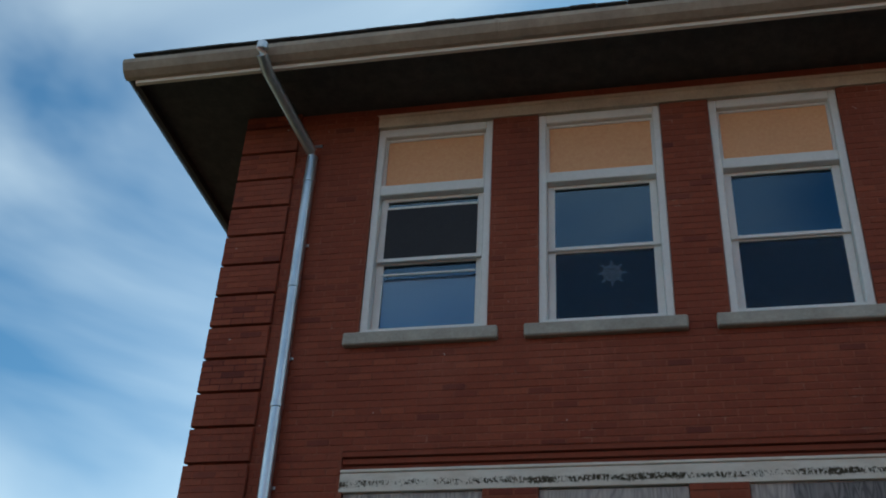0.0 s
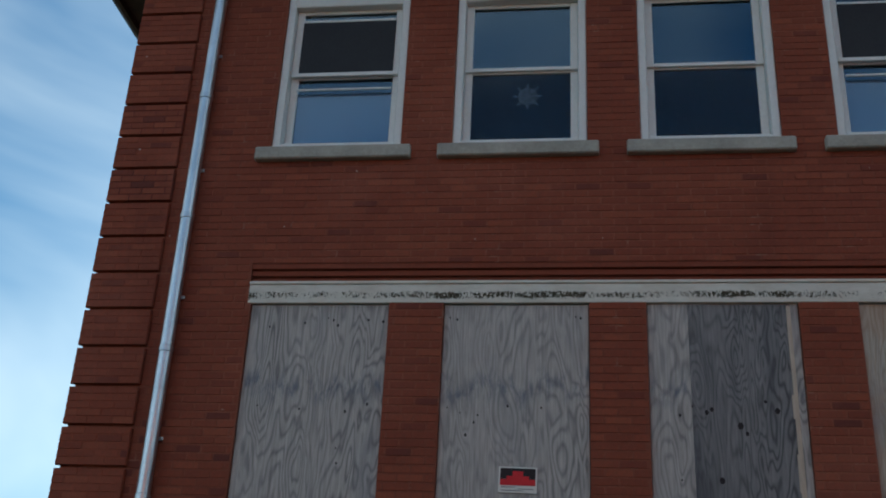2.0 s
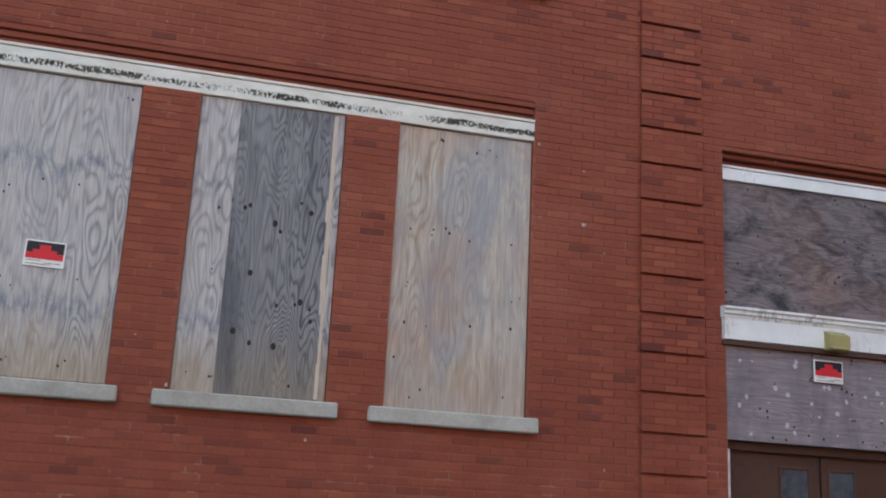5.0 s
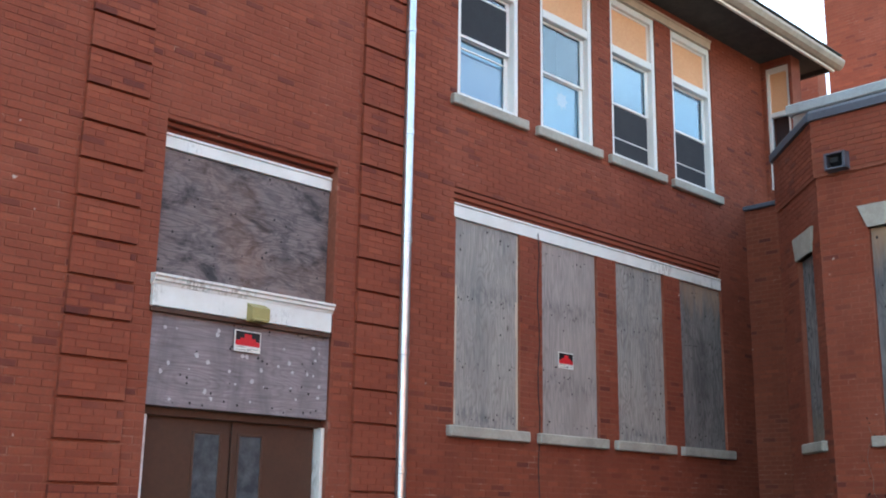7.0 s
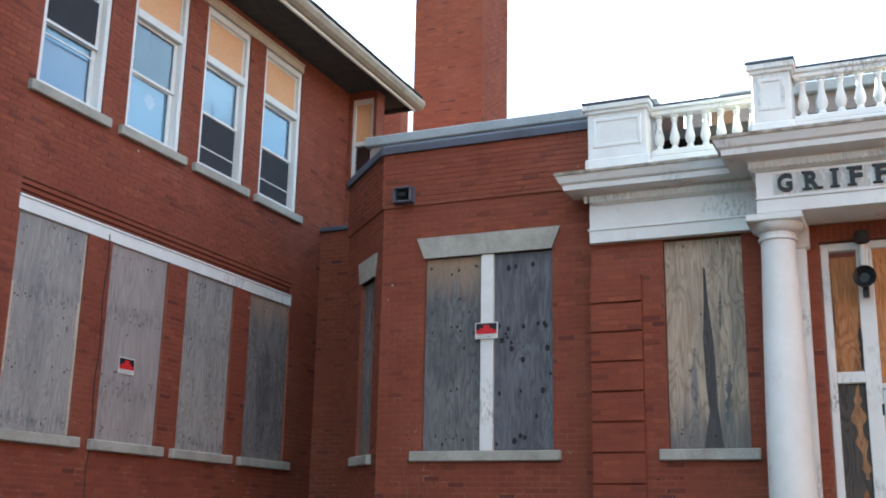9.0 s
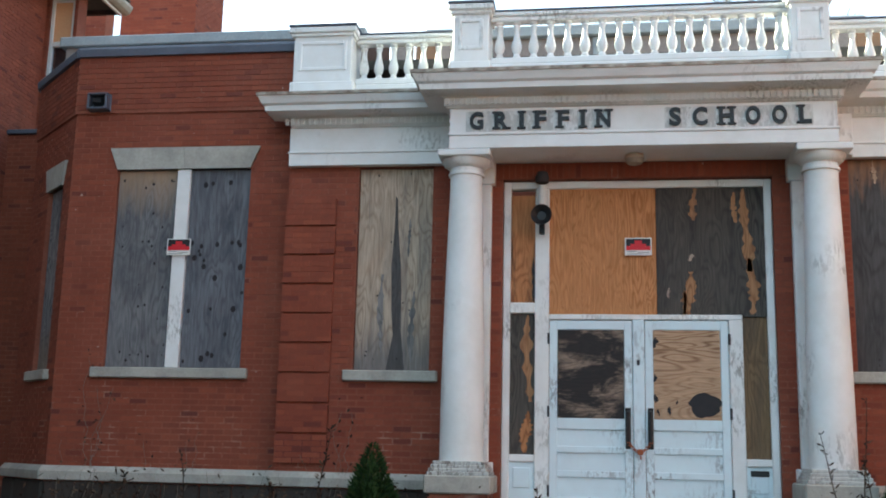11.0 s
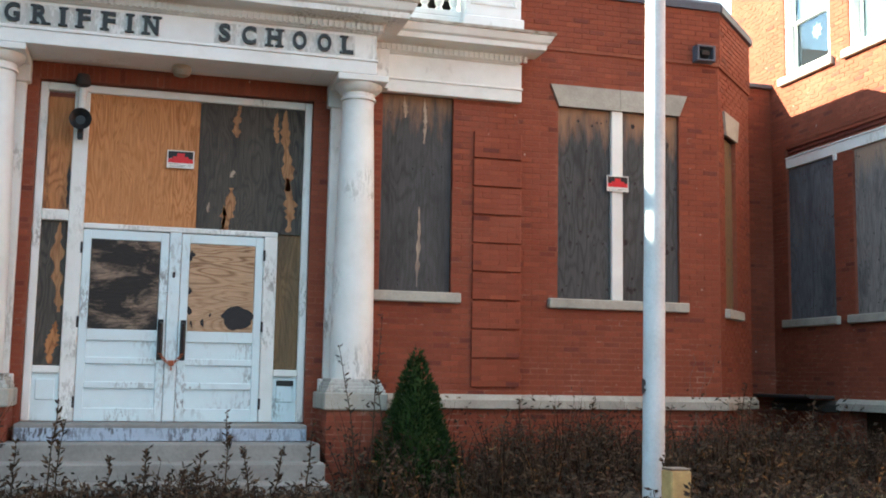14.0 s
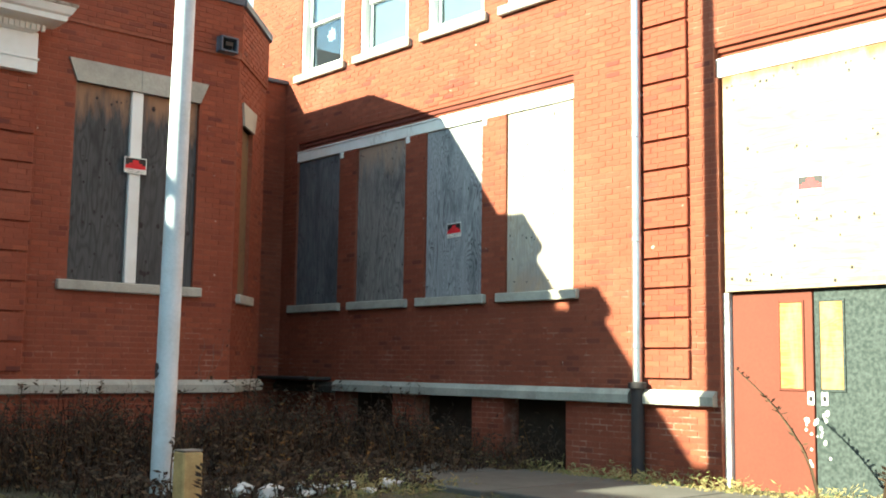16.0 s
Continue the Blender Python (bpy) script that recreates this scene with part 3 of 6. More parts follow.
def brick_wall(name, m, u0, u1, z0, z1, holes, seed, label, single=None, rows=None, thick=0.34):
    slab = solid(name, wall_slab(u0, u1, z0, z1, holes, thick), MORTAR, label, "brick wall", m, kind="structure")
    a, b = rows or (u0, u1)
    g, places = brick_rows(a, b, z0, z1, holes, seed, single)
    me = bpy.data.meshes.new("brickwork")
    me.from_pydata(g.v, [], g.f)
    me.materials.append(BRICK)
    ob = new("brickwork", me)
    ob.parent = slab
    tagged(ob, kind="stuff")
    LATE_BRICKS.append((slab, places))
    return slab


def quoin_mesh(w, seed):
    """A block of five proud brick courses."""
    rnd, g = random.Random(seed), Geo()
    g.cbox(0.002, w - 0.002, -0.0262, 0.02, 0.002, 0.312, 0.006)
    for k in range(5):
        x, z = (-0.1 if k % 2 else 0.0), k * 0.0632
        while x < w - 0.02:
            a, b = max(0.0, x), min(w, x + BRICK_L)
            if b - a > 0.03:
                g.add([(p, q - 0.03, r) for p, q, r in brick_box(a, b - 0.006, z, z + 0.060, rnd.uniform(-0.0015, 0.0015))], BRICK_FACES)
            x += BRICK_L
    return g.mesh("quoin", BRICK)


QUOINS = [quoin_mesh(0.60, s) for s in range(4)]


def quoins(wall_ob, u, z0, z1, base=1.586):
    """A column of proud quoin blocks, parted by narrow grooves."""
    k = math.floor((z0 - base) / 0.338) + 1
    while base + k * 0.338 + 0.3 < z1 + 0.16:
        ob = new("quoin", QUOINS[(k * 7 + int(u * 10)) % 4])
        ob.parent = wall_ob
        ob.location = (u, -0.010, base + k * 0.338 + 0.013)
        k += 1


PITCH, OPEN_W = 1.635, 1.18
A_OPEN = [-2.08 + PITCH * i for i in range(4)]
B_OPEN = [9.555 + 1.512 * i for i in range(4)]
B_W = 1.10
R_OPEN = [-15.835 + 1.633 * i for i in range(4)]


def group_holes(opens, wide=OPEN_W):
    end = opens[-1] + wide
    holes = [(opens[0], end, 8.905, 9.06), (opens[0] - 0.03, end + 0.01, 5.03, 5.39)]
    for u in opens:
        holes += [(u, u + wide, 6.50, 8.91), (u, u + wide, 2.646, 5.04)]
    return holes


left_holes = group_holes(A_OPEN) + group_holes(B_OPEN, B_W) + [(5.815, 7.813, 0.3, 5.25)]
wall_left = brick_wall("wall_left", LEFT, -3.49, 16.79, 0.2, 9.6, left_holes, 1, "weathered red brick wall of a two storey wing with boarded lower windows", (2.0, 8.7, 2.0, 5.4))
right_holes = group_holes(R_OPEN) + [(-7.65, -5.65, 0.3, 4.90), (-7.69, -5.61, 4.88, 5.275)]
BASEMENT = ((-14.41, -13.22), (-12.72, -11.54), (-10.94, -9.87))
for u0, u1 in BASEMENT:
    right_holes.append((u0, u1, 0.3, 1.31))
wall_right = brick_wall("wall_right", RIGHT, -17.43, 3.49, 0.2, 9.6, right_holes, 2, "red brick wall of the sunlit wing with boarded lower windows", (-9.8, -7.6, 0.4, 5.4), rows=(-17.43, -4.2))
# The wings' other outer walls, plain.
for s in (-1, 1):
    g = Geo()
    g.box(s * (XW + 0.34), s * (XW + 10.5), -3.25, -2.95, 0.2, 9.5).box(s * (XW + 10.16), s * (XW + 10.5), -2.95, 16.6, 0.2, 9.5).box(s * (XW + 0.34), s * (XW + 10.5), 16.6, 16.9, 0.2, 9.5)
    solid("wall_outer", g, MORTAR, "plain outer brick walls of the wing", "brick wall", kind="structure")
for u in (5.0, 8.10):
    quoins(wall_left, u, 1.5, 9.4)
quoins(wall_left, -3.52, 1.5, 9.45)
for u in (-8.635, -5.5):
    quoins(wall_right, u, 1.5, 9.4)
# Quoins wrap round the wing's free corner.
for k in range(23):
    z = 1.586 + 0.338 * k + 0.022
    ob = part("quoin", Geo().cbox(-0.60, 0.0, -0.032, 0.03, z, z + 0.30, 0.008), BRICK, wall_left)
    ob.matrix_local = LEFT.inverted() @ Matrix.Translation((-XW, -3.255, -0.03))

centre_holes_l = [(-6.20, -4.52, 2.62, 5.02)]
wall_cl = brick_wall("wall_centre_left", SIDE, -6.8, -3.97, 0.2, 6.5, centre_holes_l, 3, "red brick wall of the low centre block with a stone lintel", (-6.8, -4.0, 1.6, 5.6))
wall_cr = brick_wall("wall_centre_right", SIDE, 3.99, 6.8, 0.2, 6.5, [(4.58, 6.23, 2.64, 5.035)], 4, "red brick wall of the low centre block with a stone lintel", (4.0, 6.8, 1.6, 5.6))
bay_holes = [(-3.14, -2.27, 2.6, 4.95), (2.31, 3.17, 2.64, 4.97), (-1.46, 1.50, 1.0, 4.78)]
wall_bay = brick_wall("wall_centre_bay", BAY, -3.98, 3.99, 0.2, 5.4, bay_holes, 5, "projecting red brick entrance bay with brick quoins", (-3.9, 3.9, 1.6, 4.8))
for u in (-3.99, 3.42):
    quoins(wall_bay, u, 1.47, 4.62, 1.545)
S2 = math.sqrt(0.5)
CHAM_L = Matrix(((S2, S2, 0, -7.92), (-S2, S2, 0, 14.52), (0, 0, 1, 0), (0, 0, 0, 1)))
CHAM_R = Matrix(((S2, -S2, 0, 6.8), (S2, S2, 0, 13.4), (0, 0, 1, 0), (0, 0, 0, 1)))
CH_W = 1.12 / S2
wall_chl = brick_wall("wall_chamfer_left", CHAM_L, 0, CH_W, 0.2, 6.5, [(0.70, 1.28, 2.6, 4.9)], 6, "angled red brick wall with a narrow boarded window")
wall_chr = brick_wall("wall_chamfer_right", CHAM_R, 0, CH_W, 0.2, 6.5, [(0.29, 0.86, 2.6, 4.9)], 7, "angled red brick wall with a narrow boarded window")
CSIDE_L = Matrix(((0, 1, 0, -7.92), (-1, 0, 0, 14.52), (0, 0, 1, 0), (0, 0, 0, 1)))
CSIDE_R = Matrix(((0, -1, 0, 7.92), (1, 0, 0, 14.52), (0, 0, 1, 0), (0, 0, 0, 1)))
brick_wall("wall_return_left", CSIDE_L, -2.0, 0, 0.2, 6.5, [], 8, "red brick return wall of the centre block")
brick_wall("wall_return_right", CSIDE_R, 0, 2.0, 0.2, 6.5, [], 9, "red brick return wall of the centre block")
for s in (-1, 1):
    brick_wall("wall_link", Matrix.Translation((s * 8.65, 16.25, 0)), -0.76, 0.76, 0.2, 6.4, [], 10 + s, "red brick link wall in the court's inner corner")
    solid("link_cap", Geo().cbox(-0.78, 0.78, -0.06, 0.4, 6.4, 6.47, 0.01), FLASHING, "dark metal cap on the link wall", "coping", Matrix.Translation((s * 8.65, 16.25, 0)), kind="structure")
solid("centre_roof", Geo().extrude([(-7.7, 14.6), (-6.7, 13.62), (6.7, 13.62), (7.7, 14.6), (7.7, 19), (-7.7, 19)], "z", 6.3, 6.42), SHINGLE, "dark flat roof of the centre block", "roof", kind="structure")

# String course above the lintels, parapet and copings of the centre block.


def run(prof, m, u0, u1, material, name, label, category="trim"):
    """A moulding of profile (y, z) along a wall; y is negative in front of it."""
    return solid(name, Geo().extrude(prof, "x", u0, u1), material, label, category, m, kind="structure")


for m, a, b in ((SIDE, -6.81, -3.97), (SIDE, 3.99, 6.81), (CHAM_L, 0, CH_W), (CHAM_R, 0, CH_W)):
    band = run([(-0.022, 5.74), (-0.022, 6.48), (0.02, 6.48), (0.02, 5.74)], m, a, b, MORTAR, "parapet_band", "proud red brick parapet band", "parapet")
    rows, _ = brick_rows(a, b, 5.745, 6.47, [], 60)
    fr = tagged(part("brickwork", rows, BRICK, band), kind="stuff")
    fr.location = (0, -0.029, 0)
    run([(-0.07, 6.47), (-0.075, 6.56), (-0.05, 6.60), (0.4, 6.62), (0.4, 6.50), (-0.045, 6.47)], m, a, b, FLASHING, "coping", "slate blue metal coping", "coping")
for m, a, b in ((CSIDE_L, -2.0, 0), (CSIDE_R, 0, 2.0)):
    run([(-0.07, 6.47), (-0.075, 6.56), (-0.05, 6.60), (0.4, 6.62), (0.4, 6.50), (-0.045, 6.47)], m, a, b, FLASHING, "coping", "slate blue metal coping", "coping")
for s in (-1, 1):
    far = 7.35 if s < 0 else 6.2
    g = Geo().box(min(s * far, s * 3.3), max(s * far, s * 3.3), 14.0, 14.3, 6.40, 6.86)
    solid("roof_upstand", g, CLAD, "stained grey upstand of the flat roof", "roof edge", kind="structure")
    g = Geo().cbox(min(s * (far + 0.07), s * 3.3), max(s * (far + 0.07), s * 3.3), 13.93, 14.36, 6.86, 7.0, 0.015)
    solid("roof_edge", g, PALE_METAL, "pale blue metal roof edge", "roof edge", kind="structure")

# Stone belt round the court and the dark foundation under the centre block.
BELT = [(-0.02, 1.30), (-0.085, 1.31), (-0.09, 1.405), (-0.03, 1.47), (0.02, 1.47), (0.02, 1.30)]
for m, spans in ((LEFT, ((-3.5, 5.7), (7.86, 16.5))), (RIGHT, ((-14.6, -8.84), (-8.66, -7.70), (-5.57, 3.49))), (SIDE, ((-6.83, -4.0), (4.0, 6.84))), (BAY, ((-4.02, -2.12), (2.14, 4.03))), (CHAM_L, ((0, CH_W),)), (CHAM_R, ((0, CH_W),))):
    for a, b in spans:
        n = max(1, round((b - a) / 1.5))
        belt = thing("stone_belt", m @ Matrix.Translation((a, 0, 0)), "weathered grey limestone belt course on the wall", "belt course", kind="structure")
        for i in range(n):
            part("stone", Geo().extrude(BELT, "x", (b - a) * i / n + 0.003, (b - a) * (i + 1) / n - 0.003), STONE, belt)
corner = thing("corner_ledge", RIGHT, "dark stone ledge in the court's inner corner", "ledge", kind="structure")
part("stone", Geo().extrude([(p, q - 0.03) for p, q in BELT], "x", -16.24, -14.61), DARK_STONE, corner)
part("ledge_cover", Geo().cbox(-16.24, -14.75, -0.42, 0.02, 1.46, 1.51, 0.012), CAST, corner, "dark metal ledge cover")
for m, a, b in ((SIDE, -6.8, -4.0), (BAY, -3.97, -2.1), (CHAM_L, 0, CH_W)):
    found = thing("foundation", m @ Matrix.Translation((a, 0, 0)), "dark rough stone foundation under the belt course", "foundation", kind="structure")
    rnd = random.Random(int(a * 100))
    for row in range(3):
        x = 0.0
        while x < b - a - 0.05:
            w = min(rnd.uniform(0.35, 0.75), b - a - x)
            part("stone", Geo().cbox(x + 0.006, x + w - 0.006, -0.03 - rnd.uniform(0, 0.02), 0.05, 0.25 + row * 0.35, 0.59 + row * 0.35, 0.02), DARK_STONE, found)
            x += w

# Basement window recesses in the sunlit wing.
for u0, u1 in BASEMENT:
    # The board's dark colour carries the recess's shade.
    solid("basement_window", Geo().cbox(u0, u1, 0.27, 0.31, 0.2, 1.31), RECESS_DARK, "basement window board coloured dark as the shade of its deep recess", "basement window", RIGHT, kind="structure")

# ---- openings with boards ----


def sill(m, u0, u1, z0, z1, name="window_sill", out=0.07):
    return solid(name, Geo().cbox(u0, u1, -out, 0.16, z0, z1, 0.012), STONE, "weathered limestone window sill", "window sill", m, kind="structure")


def screws(g, w, h, rnd, n, big=0.009):
    for _ in range(n):
        x = rnd.uniform(0.04, w - 0.04)
        # Most nails follow rows across the sheet, some stray.
        z = h * rnd.choice((0.06, 0.3, 0.62, 0.94)) + rnd.gauss(0, 0.03) if rnd.random() < 0.7 else rnd.uniform(0.05, h - 0.05)
        z = min(max(z, 0.04), h - 0.04)
        r = big * rnd.uniform(0.6, 1.3)
        g.extrude([(x + r * math.cos(a), z + r * math.sin(a) * 1.3) for a in (0, 1.05, 2.1, 3.14, 4.19, 5.24)], "y", -0.0035, 0.003)


def boarded(m, u0, u1, z0, z1, sheets, label, depth=0.05, group="boarded windows", nails=24, big=0.009):
    """A window closed by plywood: sheets are (share from, share to, material)."""
    w, h = u1 - u0, z1 - z0
    ob = thing("boarded_window", on(m, u0, z0, -depth), label, "boarded window", group)
    rnd = random.Random(int(abs(u0) * 1000) + int(z0 * 10))
    part("backing", Geo().box(0.0, w, 0.03, 0.06, 0, h), PLY_SOOT, ob)
    for n, (a, b, mat) in enumerate(sheets):
        t = 0.004 * n
        g = Geo().cbox(a * w + 0.004, b * w - 0.004, -t, 0.02 - t, rnd.uniform(0.0, 0.012), h - rnd.uniform(0.0, 0.012), 0.003)
        sheet = part("plywood_sheet", g, mat, ob)
        if (mat is PLY_DARK or mat is PLY_STAIN and u0 < 10) and b - a > 0.5:
            strip = Geo()
            for e in ((a * w + 0.004, 0.06), (b * w - 0.052, 0.048))[1 if mat is PLY_DARK else 0:]:
                left, z, wide = e[0], 0.02, e[1]
                while z < h - 0.05:
                    dz = min(rnd.uniform(0.15, 0.45), h - 0.02 - z)
                    lo, hi = (left, left + wide * rnd.uniform(0.4, 1)) if left < w / 2 else (left + wide * rnd.uniform(0.0, 0.6), left + wide)
                    strip.box(lo, hi, -t - 0.0012, 0.01, z, z + dz)
                    z += dz
            part("pale_edge", strip, EDGE_WOOD, sheet, "pale unweathered edge strips")
        holes = Geo()
        screws(holes, (b - a) * w, h, rnd, int(nails * (b - a)), big * (1 + n))
        sub = tagged(part("nail_holes", holes, SIGN_BLACK, sheet, "dark nail heads"), kind="stuff")
        sub.location = (a * w, -t, 0)
    return ob


GREY_LABEL = "window boarded with grey weathered plywood above a stone sill"
left_sheets = {
    0: [(0, 1, PLY_GREY)],
    1: [(0, 1, PLY_GREY)],
    2: [(0, 1, PLY_GREY), (0.27, 0.95, PLY_DARK)],
    3: [(0, 1, PLY_BLOND)],
}
for i, u in enumerate(A_OPEN):
    name = ("window boarded with grey plywood beside a darker blue-grey sheet" if i == 2 else "window boarded with pale warm-toned plywood" if i == 3 else GREY_LABEL)
    boarded(LEFT, u, u + OPEN_W, 2.647, 5.03, left_sheets[i], name, 0.035)
    sill(LEFT, u - 0.12, u + OPEN_W + 0.09, 2.522, 2.645)
for i, u in enumerate(B_OPEN):
    boarded(LEFT, u, u + B_W, 2.67, 5.03, [(0, 1, (PLY_STAIN, PLY_MAUVE, PLY_STAIN, PLY_ASH)[i])], GREY_LABEL if i < 2 else "window boarded with dark weathered plywood above a stone sill", 0.035, nails=40)
    sill(LEFT, u - 0.115, u + B_W + 0.115, 2.545, 2.668)
for i, u in enumerate(R_OPEN):
    boarded(RIGHT, u, u + OPEN_W, 2.655, 5.03, [(0, 1, (PLY_BLUE, PLY_ASH, PLY_KNOT, PLY_BLOND)[i])], ("window boarded with dark blue-grey plywood", "window boarded with dark brown-grey plywood", "window boarded with silvery knotted plywood", "window boarded with pale plywood in raking sunlight")[i], 0.035, nails=40)
    sill(RIGHT, u - 0.12, u + OPEN_W + 0.10, 2.53, 2.653)

for i in range(3):
    solid("lintel_block", Geo().cbox(R_OPEN[i] + OPEN_W + 0.02, R_OPEN[i] + OPEN_W + 0.10, -0.02, 0.1, 4.93, 5.03, 0.01), WHITE_WORN, "small broken white block under the lintel band", "trim", RIGHT, kind="structure")

# Corbelled heads and white lintel bands over the groups of windows.


def group_head(m, u0, u1, z_top, z_mid, z_bot, mat, deep=0.0):
    """Three brick courses stepping back into the wall over a painted lintel band with a thin cap and lip."""
    head = thing("window_head", m, "corbelled brick head over a peeling white lintel band", "lintel", kind="structure")
    step = (z_top - z_mid) / 3
    back = 0.16 + deep
    for k in range(3):
        front = 0.010 + (0.026 + deep * 0.3) * k
        part("corbel", Geo().cbox(u0, u1, front, back, z_top - step * (k + 1) + 0.008, z_top - step * k, 0.003), BRICK, head)
    part("corbel_backing", Geo().box(u0, u1, 0.085 + deep, back, z_mid, z_top), MORTAR, head)
    front = deep * 0.9 + 0.004
    lint = Geo().cbox(u0, u1, front, back, z_bot, z_mid - 0.028, 0.005).cbox(u0, u1, front - 0.012, back, z_mid - 0.028, z_mid, 0.006)
    part("lintel_band", lint, mat, head, "peeling white painted lintel band")


group_head(LEFT, A_OPEN[0] - 0.03, A_OPEN[3] + OPEN_W + 0.01, 5.39, 5.225, 5.03, WHITE_MOSSY)
group_head(LEFT, B_OPEN[0] - 0.03, B_OPEN[3] + B_W + 0.01, 5.38, 5.205, 5.03, WHITE)
group_head(RIGHT, R_OPEN[0] - 0.03, R_OPEN[3] + OPEN_W + 0.01, 5.39, 5.21, 5.03, WHITE)

# ---- upper sash windows ----


def sash_window(m, u, style, wide, group):
    """A white vinyl double-hung window under a tan panel, in the opening that starts at u."""
    w, z0, z1 = wide, 6.505, 8.905
    label = {"open": "white sash window with a tan top panel and a blind below", "dark": "white sash window with a tan top panel and dark glass", "half": "white sash window with a curtain above and a paper snowflake", "flake": "white sash window with a paper snowflake on the lower pane", "blue": "white sash window with reflected sky put in as a blue blind above", "low": "white sash window with reflected sky as a blue blind and paper snowflake", "pale": "white sash window with a pale curtain behind the glass"}[style]
    ob = thing("sash_window", on(m, u, z0 + 0.03, -0.06) @ Matrix.Diagonal((1, 1, (z1 - z0 - 0.03) / 2.36, 1)), label, "window", group)
    h = 2.36
    g = Geo()
    for a, b, c, d in ((0, 0.075, -0.03, h), (w - 0.075, w, -0.03, h), (0.075, w - 0.075, h - 0.10, h), (0.075, w - 0.075, -0.03, 0.045), (0.075, w - 0.075, 1.535, 1.65)):
        g.cbox(a, b, -0.035, 0.10, c, d, 0.008)
    part("window_frame", g, VINYL, ob)
    part("top_panel", Geo().cbox(0.075, w - 0.075, 0.035, 0.06, 1.65, h - 0.10, 0.004), TAN_PANEL, ob, "orange-tan infill panel")
    bead = Geo()
    for a, b, c, d in ((0.075, 0.10, 1.65, h - 0.1), (w - 0.10, w - 0.075, 1.65, h - 0.1), (0.10, w - 0.10, h - 0.125, h - 0.10)):
        bead.cbox(a, b, 0.018, 0.05, c, d, 0.004)
    part("panel_bead", bead, VINYL, ob)
    up, low = Geo(), Geo()
    for a, b, c, d in ((0.075, 0.145, 0.80, 1.535), (w - 0.145, w - 0.075, 0.80, 1.535), (0.145, w - 0.145, 1.50, 1.535), (0.145, w - 0.145, 0.80, 0.84)):
        up.cbox(a, b, 0.045, 0.075, c, d, 0.006)
    for a, b, c, d in ((0.075, 0.145, 0.045, 0.82), (w - 0.145, w - 0.075, 0.045, 0.82), (0.145, w - 0.145, 0.785, 0.82), (0.145, w - 0.145, 0.045, 0.085)):
        low.cbox(a, b, 0.075, 0.105, c, d, 0.006)
    s1 = part("upper_sash", up, VINYL, ob)
    s2 = part("lower_sash", low, VINYL, ob)
    part("pane", Geo().box(0.145, w - 0.145, 0.058, 0.064, 0.84, 1.50), GLASS, s1)
    part("pane", Geo().box(0.145, w - 0.145, 0.088, 0.094, 0.085, 0.785), GLASS, s2)
    # Shallow box in a dark colour that stands in for the unlit room.
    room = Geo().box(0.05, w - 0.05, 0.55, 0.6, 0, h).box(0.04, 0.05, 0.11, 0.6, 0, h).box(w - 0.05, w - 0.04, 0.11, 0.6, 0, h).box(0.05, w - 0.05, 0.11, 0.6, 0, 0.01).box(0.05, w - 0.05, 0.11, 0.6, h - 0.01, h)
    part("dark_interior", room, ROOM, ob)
    if style == "open":
        part("storm_rail", Geo().cbox(0.145, w - 0.145, 0.03, 0.05, 1.40, 1.425, 0.004).cbox(0.145, w - 0.145, 0.03, 0.05, 0.64, 0.66, 0.004).cbox(0.1, w - 0.1, 0.025, 0.05, 0.79, 0.83, 0.004), VINYL, ob)
        part("insect_screen", Geo().box(0.145, w - 0.145, 0.036, 0.040, 0.83, 1.40), SCREEN, ob, "dark insect screen")
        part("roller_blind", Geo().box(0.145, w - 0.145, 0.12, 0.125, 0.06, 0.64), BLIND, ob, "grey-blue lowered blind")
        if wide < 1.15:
            # Blue sheet that gives the lower pane its sky reflection.
            part("roller_blind", Geo().box(0.13, w - 0.13, 0.126, 0.13, 0.06, 0.8), SKY_TONE_BLIND, ob, "blind in the pale blue of reflected sky")
    elif style == "blue":
        part("insect_screen", Geo().box(0.145, w - 0.145, 0.036, 0.040, 0.06, 0.78), SCREEN, ob, "dark insect screen")
        # Sky reflection of the upper pane, coloured onto a sheet behind it.
        part("roller_blind", Geo().box(0.145, w - 0.145, 0.12, 0.125, 0.84, 1.5), SKY_TONE_BLIND, ob, "blind in the pale blue of reflected sky")
        part("screen_rail", Geo().cbox(0.145, w - 0.145, 0.03, 0.05, 0.30, 0.32, 0.004), VINYL, ob)
    elif style == "half":
        part("curtain", Geo().box(0.13, w - 0.13, 0.12, 0.125, 0.84, 1.5), CURTAIN, ob, "pale drawn curtain")
        # Added dark sheet that keeps the lower pane as dim as the room.
        part("roller_blind", Geo().box(0.13, w - 0.13, 0.126, 0.13, 0.06, 0.8), SCREEN, ob, "dark sheet in the tone of the dim room behind")
    elif style == "pale":
        part("curtain", Geo().box(0.13, w - 0.13, 0.12, 0.125, 0.06, 1.5), CURTAIN, ob, "pale drawn curtain")
    if style == "low":
        # Pale blue sheet in place of the sky reflected below.
        part("roller_blind", Geo().box(0.13, w - 0.13, 0.126, 0.13, 0.06, 0.8), SKY_TONE_BLIND, ob, "blind in the pale blue of reflected sky")
    if style in ("flake", "dark"):
        part("insect_screen", Geo().box(0.145, w - 0.145, 0.076, 0.078, 0.085, 0.785), SCREEN_MESH, s2, "dark insect screen")
    if style in ("flake", "low", "half"):
        fl = Geo()
        for k in range(8):
            a = math.pi / 4 * k
            c, s = math.cos(a), math.sin(a)
